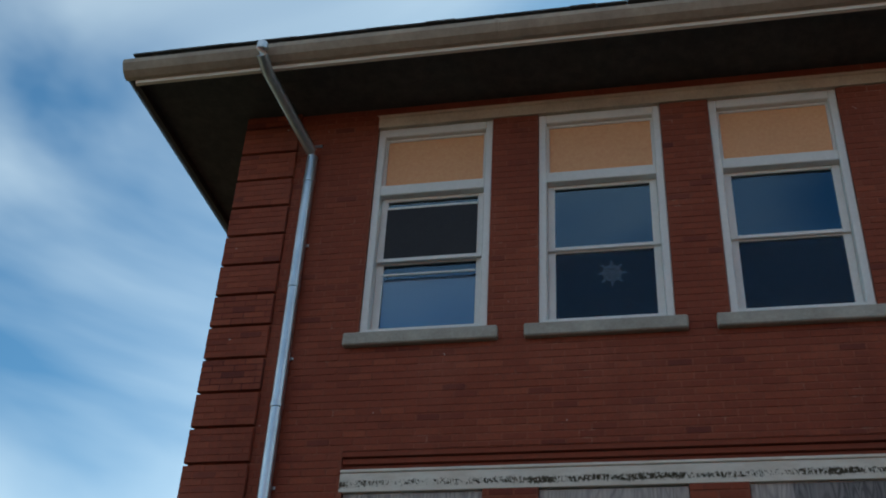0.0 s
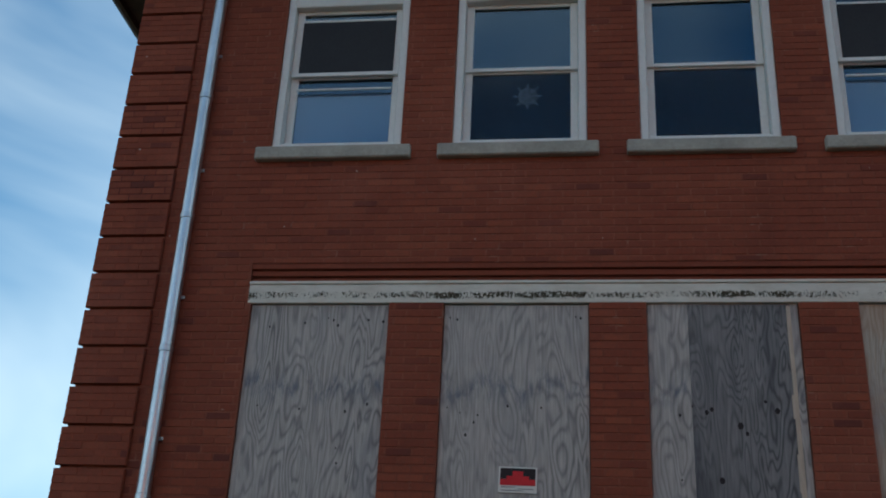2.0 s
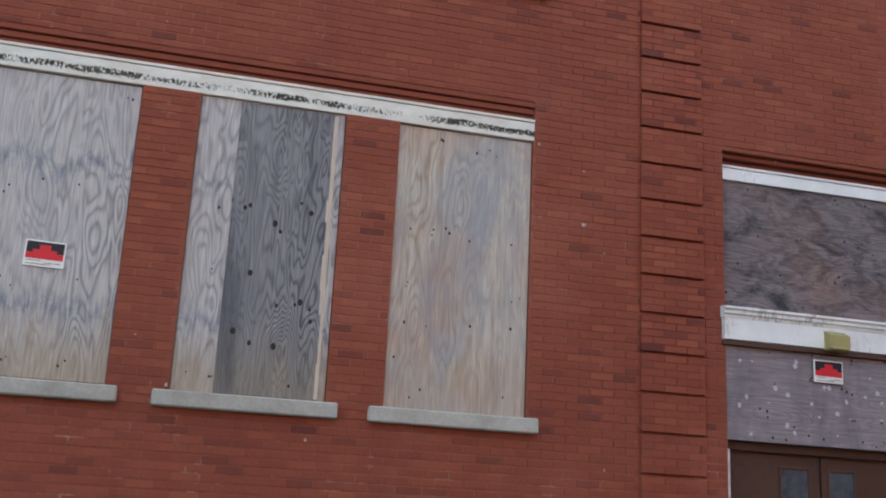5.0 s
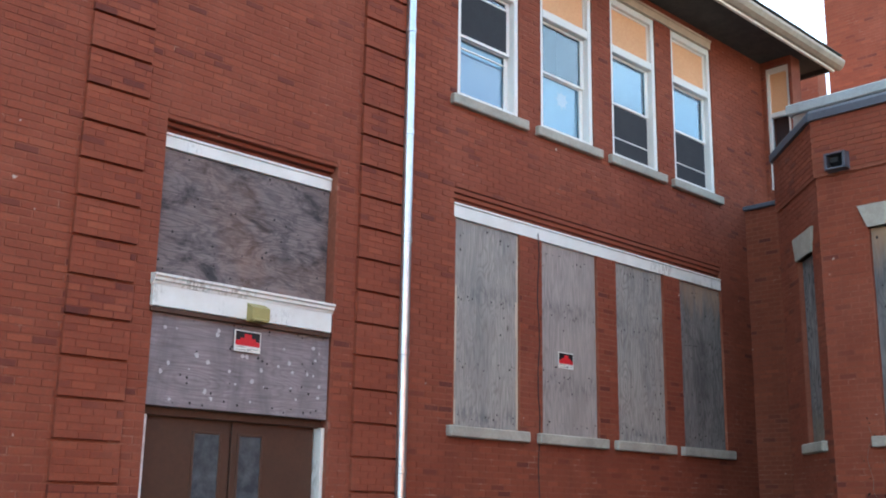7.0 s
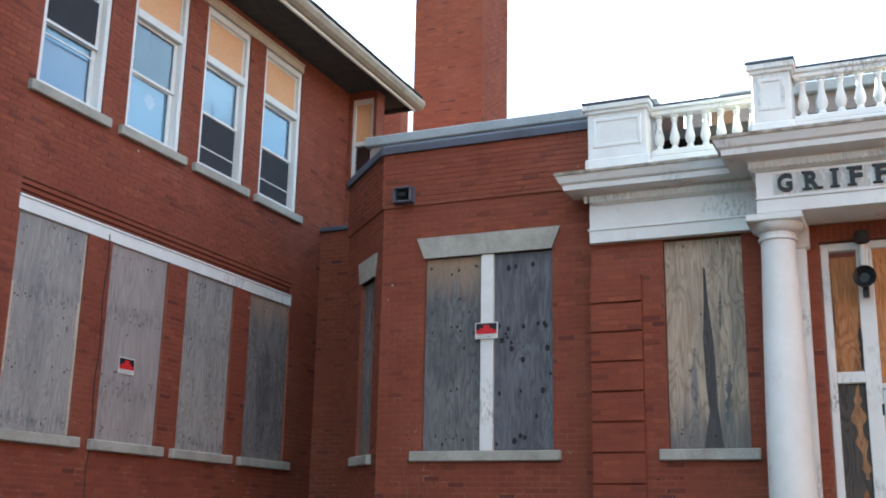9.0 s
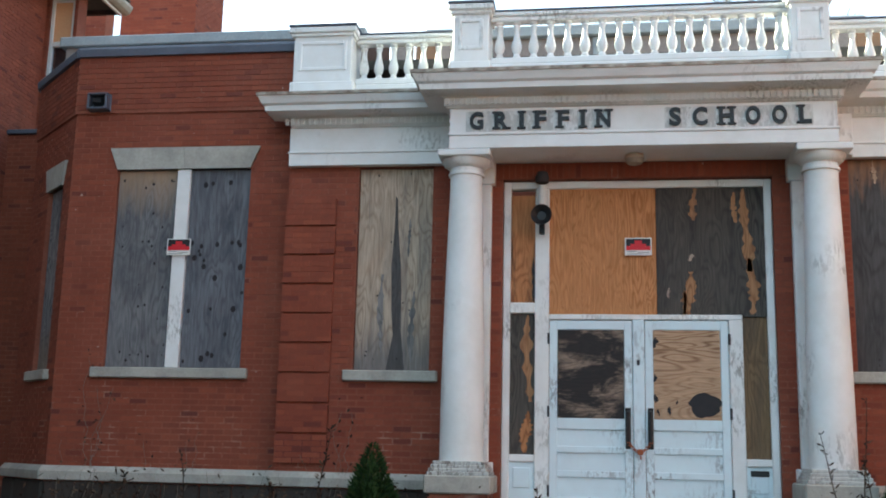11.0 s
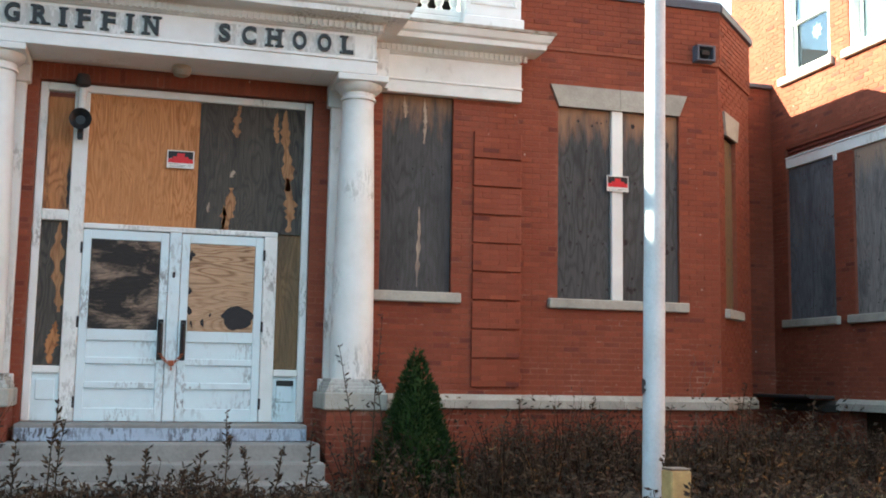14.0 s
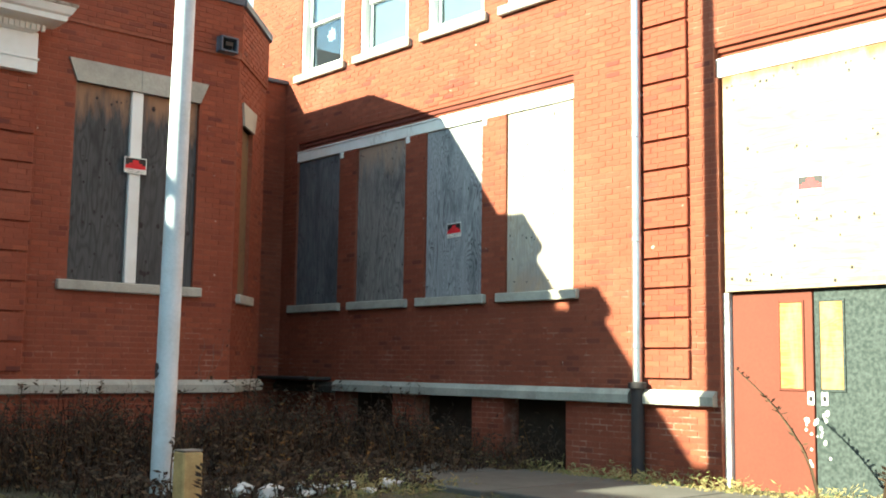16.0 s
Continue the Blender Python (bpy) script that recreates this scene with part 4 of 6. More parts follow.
            pts = [(0, 0.008), (0.045, 0.012), (0.06, 0.034), (0.075, 0.030), (0.075, 0.012), (0.105, 0.010), (0.125, 0.0), (0.105, -0.010), (0.075, -0.012), (0.075, -0.030), (0.06, -0.034), (0.045, -0.012), (0, -0.008)]
            fl.extrude([(w / 2 + 0.06 + 1.12 * (x * c - y * s), 0.56 + 1.12 * (x * s + y * c)) for x, y in pts], "y", 0.0980 + 0.0003 * k, 0.0990 + 0.0003 * k)
        part("paper_snowflake", fl, PAPER, ob, "white paper snowflake")
    return ob


for i, u in enumerate(A_OPEN):
    sash_window(LEFT, u, ("open", "flake", "dark", "open")[i], OPEN_W, "upper windows of the shaded wing")
    sill(LEFT, u - 0.12, u + OPEN_W + 0.10, 6.378, 6.503)
for i, u in enumerate(B_OPEN):
    sash_window(LEFT, u, ("open", "low", "blue", "blue")[i], B_W, "upper windows of the shaded wing")
    sill(LEFT, u - 0.115, u + B_W + 0.115, 6.378, 6.503)
for i, u in enumerate(R_OPEN):
    sash_window(RIGHT, u, ("half", "pale", "pale", "pale")[i], OPEN_W, "upper windows of the sunlit wing")
    sill(RIGHT, u - 0.12, u + OPEN_W + 0.10, 6.378, 6.503)
for m, opens, wide in ((LEFT, A_OPEN, OPEN_W), (LEFT, B_OPEN, B_W), (RIGHT, R_OPEN, OPEN_W)):
    a, b = opens[0], opens[-1] + wide
    run([(-0.01, 8.915), (-0.012, 9.02), (-0.03, 9.03), (-0.03, 9.058), (0.15, 9.058), (0.15, 8.915)], m, a, b, CREAM if m is LEFT else WHITE, "upper_lintel", "long tan painted lintel over the upper windows", "lintel")

# ---- wing roofs, eaves, gutters ----
for s in (-1, 1):
    inner, outer, y0, y1, ze, pitch = s * 8.52, s * (XW + 11.4), -4.17, 17.9, 9.21, 0.36
    mid = (inner + outer) / 2
    rise = abs(mid - inner) * pitch
    ry0, ry1 = y0 + abs(mid - inner), y1 - abs(mid - inner)
    g = Geo().add([(inner, y0, ze), (inner, y1, ze), (outer, y1, ze), (outer, y0, ze), (mid, ry0, ze + rise), (mid, ry1, ze + rise)], [(0, 1, 5, 4), (1, 2, 5), (2, 3, 4, 5), (3, 0, 4)])
    g.add([(inner, y0, ze - 0.07), (inner, y1, ze - 0.07), (outer, y1, ze - 0.07), (outer, y0, ze - 0.07)], [(0, 1, 2, 3)])
    roof = solid("wing_roof", g, SHINGLE, "dark shingle hip roof of the wing", "roof", kind="structure")
    rnd = random.Random(5)
    tabs, y = Geo(), y0
    while y < y1 - 0.1:
        w = rnd.uniform(0.25, 0.4)
        lift = rnd.uniform(0.0, 0.006)
        tabs.box(min(inner - s * (0.155 + lift), inner + s * 0.3), max(inner - s * (0.155 + lift), inner + s * 0.3), y, min(y + w - 0.002, y1), ze + 0.044 + lift, ze + 0.062 + lift)
        y += w
    part("shingle_edge", tabs, SHINGLE, roof, "ragged edge of overlapping shingles")
    # Sloping soffit from the wall's head out to the gutter.
    g = Geo().add([(s * (XW + 0.02), y0 + 0.85, 9.51), (s * (XW + 0.02), y1 - 0.85, 9.51), (inner, y1, 9.13), (inner, y0, 9.13)], [(0, 1, 2, 3)])
    g.add([(s * (XW + 0.02), y0 + 0.9, 9.545), (s * (XW + 10.5), y0 + 0.9, 9.545), (outer, y0, 9.165), (inner, y0, 9.165)], [(0, 1, 2, 3)])
    g.add([(s * (XW + 0.02), y1 - 0.9, 9.545), (s * (XW + 10.5), y1 - 0.9, 9.545), (outer, y1, 9.165), (inner, y1, 9.165)], [(3, 2, 1, 0)])
    solid("soffit", g, SOFFIT, "tan painted sloping soffit under the eaves", "soffit", kind="structure")
    # Box gutter: a rounded trough along the eaves.
    prof = [(0.0, 9.10), (0.0, 9.25), (0.03, 9.25), (0.13, 9.24), (0.15, 9.22), (0.15, 9.17), (0.11, 9.10), (0.05, 9.06), (0.0, 9.06)]
    gut = thing("gutter", Matrix(), "tan painted metal gutter with darker top edge", "gutter", kind="structure")
    part("trough", Geo().extrude([(inner - s * a, b) for a, b in prof], "y", y0 - 0.1, y1 + 0.1), GUTTER, gut)
    part("fascia", Geo().box(min(inner, inner + s * 0.04), max(inner, inner + s * 0.04), y0, y1, 9.02, 9.17), SOFFIT, gut)
    for end in (y0, y1):
        d = -1 if end == y0 else 1
        part("end_trough", Geo().extrude([(end + d * a, b) for a, b in prof], "x", min(inner, outer), max(inner, outer)), CAST, gut, "dark weathered gutter on the wing's end")
    for k in range(1, 6):
        y = y0 + k * (y1 - y0) / 6
        part("joint_band", Geo().extrude([(inner - s * (a * 1.03 + 0.001), b - 0.003 if b < 9.2 else b + 0.003) for a, b in prof], "y", y, y + 0.03), GUTTER, gut)

# Projecting end bay behind the shaded wing, and what rises behind the centre block.
end_bay = brick_wall("wall_end_bay", Matrix.Translation((0, 17.0, 0)), -9.42, -8.84, 5.5, 9.5, [(-9.32, -8.90, 6.9, 9.02)], 21, "red brick end bay with a narrow white window", thick=0.3)
w9 = thing("narrow_window", Matrix.Translation((-9.32, 17.04, 6.9)) @ Matrix.Diagonal((0.91, 1, 1, 1)), "narrow white window with a tan top panel", "window")
g = Geo()
for a, b, c, d in ((0, 0.06, 0, 2.12), (0.40, 0.46, 0, 2.12), (0.06, 0.40, 2.02, 2.12), (0.06, 0.40, 0, 0.05), (0.06, 0.40, 1.25, 1.33), (0.06, 0.4, 0.62, 0.66)):
    g.cbox(a, b, 0, 0.08, c, d, 0.006)
part("window_frame", g, VINYL, w9)
part("top_panel", Geo().box(0.06, 0.40, 0.03, 0.05, 1.33, 2.02), TAN_PANEL, w9, "orange-tan infill panel")
part("pane", Geo().box(0.06, 0.40, 0.05, 0.056, 0.05, 1.25), GLASS, w9)
# Dark sheet that stands in for the unlit room.
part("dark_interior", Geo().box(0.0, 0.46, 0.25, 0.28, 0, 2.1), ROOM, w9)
CHIMNEY = thing("chimney", Matrix.Translation((-9.68, 22.0, 0)), "tall square red brick chimney behind the roof", "chimney")
stack, _ = brick_rows(-0.84, 0.84, 7.4, 15.4, [], 31)
part("chimney_core", Geo().box(-0.835, 0.835, 0.006, 1.62, 0.2, 15.4), MORTAR, CHIMNEY)
part("brickwork", stack.mesh("brickwork", BRICK), BRICK, CHIMNEY)
side_rows, _ = brick_rows(0.0, 1.62, 7.4, 15.4, [], 32)
side_face = part("brickwork", side_rows.mesh("brickwork", BRICK), BRICK, CHIMNEY)
side_face.matrix_local = Matrix(((0, -1, 0, 0.84), (1, 0, 0, 0), (0, 0, 1, 0), (0, 0, 0, 1)))
part("chimney_cap", Geo().cbox(-0.92, 0.92, -0.08, 1.70, 15.4, 15.6, 0.02), STONE, CHIMNEY)
brick_wall("wall_rear", Matrix.Translation((0, 19.4, 0)), -12.0, 12.0, 0.2, 8.3, [], 33, "plain red brick wall of the rear building", rows=(-9.6, -9.3))
brick_wall("wall_rear_block", Matrix.Translation((0, 19.0, 0)), -12.0, -9.35, 0.2, 9.75, [], 34, "red brick rear block beside the chimney")

# ---- ground ----


def rise_at(x, y):
    d = max(abs(x) - 2.0, y - 2.0)
    t = min(1.0, max(0.0, d / 6.0))
    return 0.06 + 0.39 * t * t * (3 - 2 * t)


def ground_mesh():
    g = Geo()
    xs = [-400, -120, -40, -20] + [-12 + 0.5 * i for i in range(49)] + [20, 40, 120, 400]
    ys = [-400, -120, -40, -15] + [-6 + 0.5 * i for i in range(47)] + [25, 60, 150, 400]
    rnd = random.Random(3)
    for y in ys:
        for x in xs:
            g.v.append((x, y, rise_at(x, y) + (rnd.uniform(-0.015, 0.015) if abs(x) < 12 and -6 < y < 17 else 0)))
    n = len(xs)
    g.f = [(j * n + i, j * n + i + 1, (j + 1) * n + i + 1, (j + 1) * n + i) for j in range(len(ys) - 1) for i in range(n - 1)]
    g.smooth = True
    return g


solid("ground", ground_mesh(), GROUND, "leaf-littered soil and dull grass in the court", "ground", kind="structure")
path = thing("path", Matrix(), "cracked grey concrete path along the sunlit wing", "path", kind="structure")
for k in range(6):
    y0 = 4.2 + k * 1.45
    g = Geo().cbox(7.1 - 0.12 * k, 8.75 if k < 4 else 8.5, y0, y0 + 1.43, rise_at(8, y0) - 0.1, 0.50, 0.012)
    part("slab", g, PATH_CONCRETE, path)

# ---- side doors of the wings ----


def warning_sign(m, tilt=0.0):
    ob = thing("warning_sign", m @ Matrix.Rotation(tilt, 4, "Y"), "small red, black and white warning sign with unreadable lettering", "sign", "warning signs")
    part("plate", Geo().cbox(-0.147, 0.147, -0.006, 0.0, -0.10, 0.10, 0.002), SIGN_WHITE, ob)
    part("upper_field", Geo().box(-0.134, 0.134, -0.009, -0.005, 0.005, 0.088), SIGN_BLACK, ob)
    part("red_field", Geo().box(-0.134, 0.134, -0.009, -0.005, -0.042, 0.004).box(-0.085, 0.085, -0.0105, -0.008, 0.004, 0.028).box(-0.04, 0.04, -0.0105, -0.008, 0.028, 0.066), RED, ob)
    bars = Geo()
    for k, (a, b) in enumerate(((-0.125, -0.02), (0.0, 0.12), (-0.125, 0.05))):
        bars.box(a, b, -0.0075, -0.005, -0.058 - 0.013 * k, -0.054 - 0.013 * k)
    part("small_print", bars, SIGN_BLACK, ob)
    return ob


def door_leaf(ob, u0, u1, z1, mat, lite, lite_mat, label):
    leaf = part("door_leaf", Geo().cbox(u0 + 0.004, u1 - 0.004, 0.0, 0.045, 0, z1, 0.005), mat, ob, label)
    a, b, c, d = lite
    fr = Geo()
    for p, q, r, s in ((a - 0.025, a, c - 0.025, d + 0.025), (b, b + 0.025, c - 0.025, d + 0.025), (a, b, d, d + 0.025), (a, b, c - 0.025, c)):
        fr.cbox(p, q, -0.012, 0.01, r, s, 0.004)
    part("lite_frame", fr, mat, leaf)
    part("lite", Geo().cbox(a, b, -0.006, 0.01, c, d, 0.003), lite_mat, leaf, "narrow door light")
    return leaf


ld = thing("door_1", on(LEFT, 5.815, 0.47, -0.16), "brown double metal door under a boarded transom", "door", kind="structure")
door_leaf(ld, 0.055, 0.985, 2.10, BROWN_DOOR, (0.60, 0.86, 1.05, 1.93), DOOR_GLASS, "brown painted metal door leaf")
door_leaf(ld, 0.995, 1.95, 2.10, BROWN_DOOR, (1.08, 1.32, 1.05, 1.93), DOOR_GLASS, "brown painted metal door leaf")
part("door_frame", Geo().cbox(0.0, 0.05, -0.11, 0.1, 0, 2.06, 0.006).cbox(1.955, 1.998, -0.11, 0.1, 0, 2.06, 0.006), WHITE_WORN, ld, "thin peeling white door frame")
part("door_head", Geo().cbox(0.0, 1.998, -0.06, 0.1, 2.06, 2.14, 0.006), BROWN_DOOR, ld)
boarded(LEFT, 5.815, 7.813, 3.76, 4.97, [(0, 1, PLY_CHAR)], "transom boarded with dark purple-grey plywood", 0.12, "boarded transoms", 30)
low_board = boarded(LEFT, 5.815, 7.805, 2.60, 3.44, [(0, 1, PLY_LILAC)], "transom boarded with pale-spotted purple-grey plywood", 0.02, "boarded transoms", 40)
spots, rnd = Geo(), random.Random(77)
for _ in range(34):
    cx, cz, r = rnd.uniform(0.1, 1.9), rnd.uniform(0.05, 0.75), rnd.uniform(0.012, 0.032)
    spots.extrude([(cx + r * math.cos(t) * rnd.uniform(0.5, 1), cz + r * math.sin(t) * rnd.uniform(0.5, 1)) for t in (0, 0.9, 1.8, 2.7, 3.6, 4.5, 5.4)], "y", -0.003, 0.002)
tagged(part("pale_patch", spots, stained("pale_filler", (0.5, 0.47, 0.48), (0.34, 0.3, 0.31), 0.9, 0.6, 20), low_board, "pale filler spots"), kind="stuff")
group_head(LEFT, 5.815, 7.813, 5.25, 5.105, 4.965, WHITE, 0.10)
corn = thing("door_cornice", on(LEFT, 5.778, 3.46), "moulded white painted cornice board over the door", "cornice", kind="structure")
part("frieze_board", Geo().cbox(0.0, 1.995, -0.045, 0.1, 0.0, 0.21, 0.006), WHITE, corn)
part("crown_moulding", Geo().extrude([(0.1, 0.19), (-0.05, 0.19), (-0.056, 0.215), (-0.072, 0.225), (-0.075, 0.25), (-0.092, 0.265), (-0.092, 0.285), (0.1, 0.30)], "x", -0.01, 2.0), WHITE, corn)
part("bottom_rail", Geo().cbox(0.0, 1.995, -0.03, 0.1, -0.045, -0.003, 0.004), BROWN_DOOR, corn, "brown rail")
bl = thing("wall_lamp", on(LEFT, 6.86, 3.47, 0.045), "small yellowed plastic wall lamp on the cornice board", "lamp")
part("lamp_body", Geo().extrude([(-0.09, -0.01), (-0.09, 0.10), (0.0, 0.15), (0.0, -0.03)], "x", -0.10, 0.10), OLIVE, bl)
part("lens", Geo().cbox(-0.085, 0.085, -0.10, -0.02, -0.03, 0.0, 0.008), OLIVE, bl)

rd = thing("door_2", on(RIGHT, -7.65, 0.46, -0.10), "sunlit double door, one leaf red-brown and one bare metal", "door", kind="structure")
for a, b, mat, lite, label in ((0.08, 1.02, RUST_DOOR, (0.65, 0.90, 1.06, 1.93), "red-brown painted door leaf"), (1.03, 1.95, GALV_SHEET, (1.10, 1.34, 1.06, 1.93), "bare spotted galvanised door leaf")):
    leaf = door_leaf(rd, a, b, 2.06, mat, lite, PLY_LIGHT, label)
    x = 0.95 if a < 1 else 1.10
    part("lock_plate", Geo().cbox(x, x + 0.07, -0.012, 0.0, 0.90, 1.03, 0.003), SIGN_WHITE, leaf, "pale worn lock plate")
    part("lock_cylinder", Geo().cbox(x + 0.02, x + 0.05, -0.03, -0.01, 0.94, 0.99, 0.006), CAST, leaf)
    chips = Geo()
    rnd = random.Random(int(a * 10))
    for _ in range(9):
        cx, cz, r = x + rnd.uniform(-0.06, 0.09), rnd.uniform(0.3, 0.85), rnd.uniform(0.01, 0.035)
        chips.extrude([(cx + r * math.cos(t) * rnd.uniform(0.5, 1), cz + r * math.sin(t) * rnd.uniform(0.5, 1.3)) for t in (0, 0.9, 1.8, 2.7, 3.6, 4.5, 5.4)], "y", -0.0022, 0.004)
    part("paint_chip", chips, SIGN_WHITE, leaf, "pale chipped paint")
part("door_frame", Geo().cbox(0.0, 0.07, -0.05, 0.1, 0, 2.06, 0.006).cbox(1.955, 2.0, -0.05, 0.1, 0, 2.06, 0.006), WHITE_WORN, rd, "white door frame")
boarded(RIGHT, -7.61, -5.65, 2.525, 4.88, [(0, 1, PLY_SUN)], "tall transom boarded with pale sunlit plywood", 0.03, "boarded transoms", 46, 0.013)
group_head(RIGHT, -7.69, -5.61, 5.275, 5.10, 4.89, WHITE, 0.04)
warning_sign(on(RIGHT, -6.58, 3.57, -0.027), 0.04)
warning_sign(on(LEFT, 0.185, 3.587, -0.03), 0.02)
warning_sign(on(LEFT, 6.815, 3.263, 0.0), 0.01)
warning_sign(on(LEFT, 11.54, 3.59, -0.03), 0.0)
warning_sign(on(RIGHT, -11.964, 3.57, -0.03), -0.03)
warning_sign(on(SIDE, -5.35, 4.055, 0.02), 0.0)
warning_sign(on(SIDE, 5.368, 4.10, 0.02), 0.0)
warning_sign(on(BAY, 0.045, 4.01, -0.068), 0.0)

# ---- windows of the centre block ----
for m, a, b, zb, zt, strip, mats in ((SIDE, -6.20, -4.52, 2.62, 5.02, (-5.44, -5.275), (PLY_SLATE, PLY_BLUE)), (SIDE, 4.58, 6.23, 2.64, 5.035, (5.30, 5.45), (PLY_BROWN, PLY_BROWN))):
    w = b - a
    boarded(m, a, b, zb, zt, [(0, (strip[0] - a) / w, mats[0]), ((strip[1] - a) / w, 1, mats[1])], "wide window boarded with dark weathered plywood either side of a white post", 0.05, "boarded windows", 60, 0.013)
    solid("mullion", Geo().cbox(strip[0], strip[1], 0.0, 0.12, zb + 0.0, zt, 0.008), WHITE, "white painted window post between plywood sheets", "mullion", m, kind="structure")
    sill(m, a - 0.13, b + 0.1, zb - 0.125, zb - 0.003)
    e = 0.11
    lin = thing("stone_lintel", m, "grey splayed limestone lintel over the boarded window", "lintel", kind="structure")
    part("stone", Geo().extrude([(a, zt), ((a + b) / 2 - 0.002, zt), ((a + b) / 2 - 0.002, zt + 0.27), (a - e, zt + 0.27)], "y", -0.03, 0.1), STONE, lin)
    part("stone", Geo().extrude([((a + b) / 2 + 0.002, zt), (b, zt), (b + e, zt + 0.27), ((a + b) / 2 + 0.002, zt + 0.27)], "y", -0.03, 0.1), STONE, lin)
for m in (CHAM_L, CHAM_R):
    c0, c1 = (0.70, 1.28) if m is CHAM_L else (0.29, 0.86)
    boarded(m, c0, c1, 2.6, 4.9, [(0, 1, PLY_DARK if m is CHAM_L else PLY_UMBER)], "narrow window boarded with weathered plywood", 0.06, "boarded windows", 16)
    sill(m, c0 - 0.09, c1 + 0.09, 2.475, 2.597)
    solid("stone_lintel", Geo().extrude([(c0, 4.9), (c1, 4.9), (c1 + 0.09, 5.2), (c0 - 0.09, 5.2)], "y", -0.03, 0.1), STONE, "grey splayed limestone lintel over a narrow window", "lintel", m, kind="structure")
streaked = boarded(BAY, -3.14, -2.27, 2.6, 4.95, [(0, 1, PLY_STREAK)], "narrow window boarded with streaked tan plywood", 0.06, "boarded windows", 14)
wedge = Geo().extrude([(0.37, 0.01), (0.58, 0.01), (0.53, 0.45), (0.525, 0.9), (0.505, 1.25), (0.47, 1.62), (0.455, 1.98), (0.43, 2.02), (0.425, 1.6), (0.40, 1.2), (0.415, 0.7), (0.44, 0.4)], "y", -0.003, 0.002)
part("dark_streak", wedge, PLY_SOOT, streaked, "long dark water stain")
brown = boarded(BAY, 2.31, 3.17, 2.64, 4.97, [(0, 1, PLY_BROWN)], "narrow window boarded with brown-grey plywood", 0.06, "boarded windows", 14)
for k, (x, z0, z1, w) in enumerate(((0.47, 0.06, 1.0, 0.045), (0.52, 1.75, 2.3, 0.05), (0.28, 2.05, 2.32, 0.05))):
    part("pale_streak", ragged_patch(x, z0, z1, w, 0.0, 30 + k), PLY_STREAK, brown, "pale bare streak")
for k, (x, z0, z1, w) in enumerate(((0.30, 0.2, 1.1, 0.07), (0.66, 0.1, 0.9, 0.08), (0.60, 1.3, 1.75, 0.035))):
    part("dark_streak", ragged_patch(x, z0, z1, w, 0.0, 40 + k), PLY_ASH, streaked, "grey water stain")
sill(BAY, -3.24, -2.17, 2.475, 2.597)
sill(BAY, 2.22, 3.28, 2.515, 2.637)
for x in (-6.485, 6.56):
    vl = thing("wall_floodlight", Matrix.Translation((x, YS - 0.03, 5.87)), "small grey wall floodlight with a square hood", "lamp", "wall floodlights")
    part("back_plate", Geo().cbox(-0.135, 0.135, -0.02, 0.03, -0.11, 0.11, 0.006), FLASHING, vl)
    fr = Geo().cbox(-0.13, -0.10, -0.12, -0.02, -0.10, 0.10, 0.005).cbox(0.10, 0.13, -0.12, -0.02, -0.10, 0.10, 0.005).cbox(-0.13, 0.13, -0.12, -0.02, 0.08, 0.105, 0.005).cbox(-0.13, 0.13, -0.12, -0.02, -0.105, -0.08, 0.005)
    part("hood", fr, FLASHING, vl)
    part("lamp_head", Geo().extrude([(-0.03, -0.07), (-0.11, -0.02), (-0.11, 0.03), (-0.03, 0.07)], "x", -0.06, 0.05), BLACK, vl)

# ---- entrance: door set ----
PLY_PEEL = plywood("dull_orange_veneer", (0.36, 0.19, 0.095), (0.2, 0.09, 0.045), (0.11, 0.075, 0.055), 0.4, grain=13, drip=0.2, freq=2.4)
PLY_SMEAR = plywood("blackened_plywood_with_pale_smears", (0.27, 0.20, 0.15), (0.15, 0.11, 0.085), (0.026, 0.025, 0.026), 0.85, across=True, soft=0.14, drip=3.2, cover=0.96, freq=1.2)
ent = thing("door_3", Matrix.Translation((-1.46, YC + 0.07, 1.13)), "white panelled double entrance door chained shut under boarded transoms", "door", kind="structure")
W, Hh = 2.96, 3.64
fr = Geo()
for a, b, c, d in ((0, 0.085, 0, Hh), (W - 0.085, W, 0, Hh), (0.085, W - 0.085, Hh - 0.085, Hh), (0.36, 0.52, 0, Hh - 0.085), (0.085, 0.36, 2.13, 2.25), (0.085, 0.36, 0.50, 0.58), (0.52, 2.61, 2.06, 2.12), (2.46, 2.61, 0, 2.06), (2.61, W - 0.085, 0.50, 0.58)):
    fr.cbox(a, b, 0.0, 0.12, c, d, 0.01)
part("door_frame", fr, WHITE_WORN, ent, "peeling white door frame")
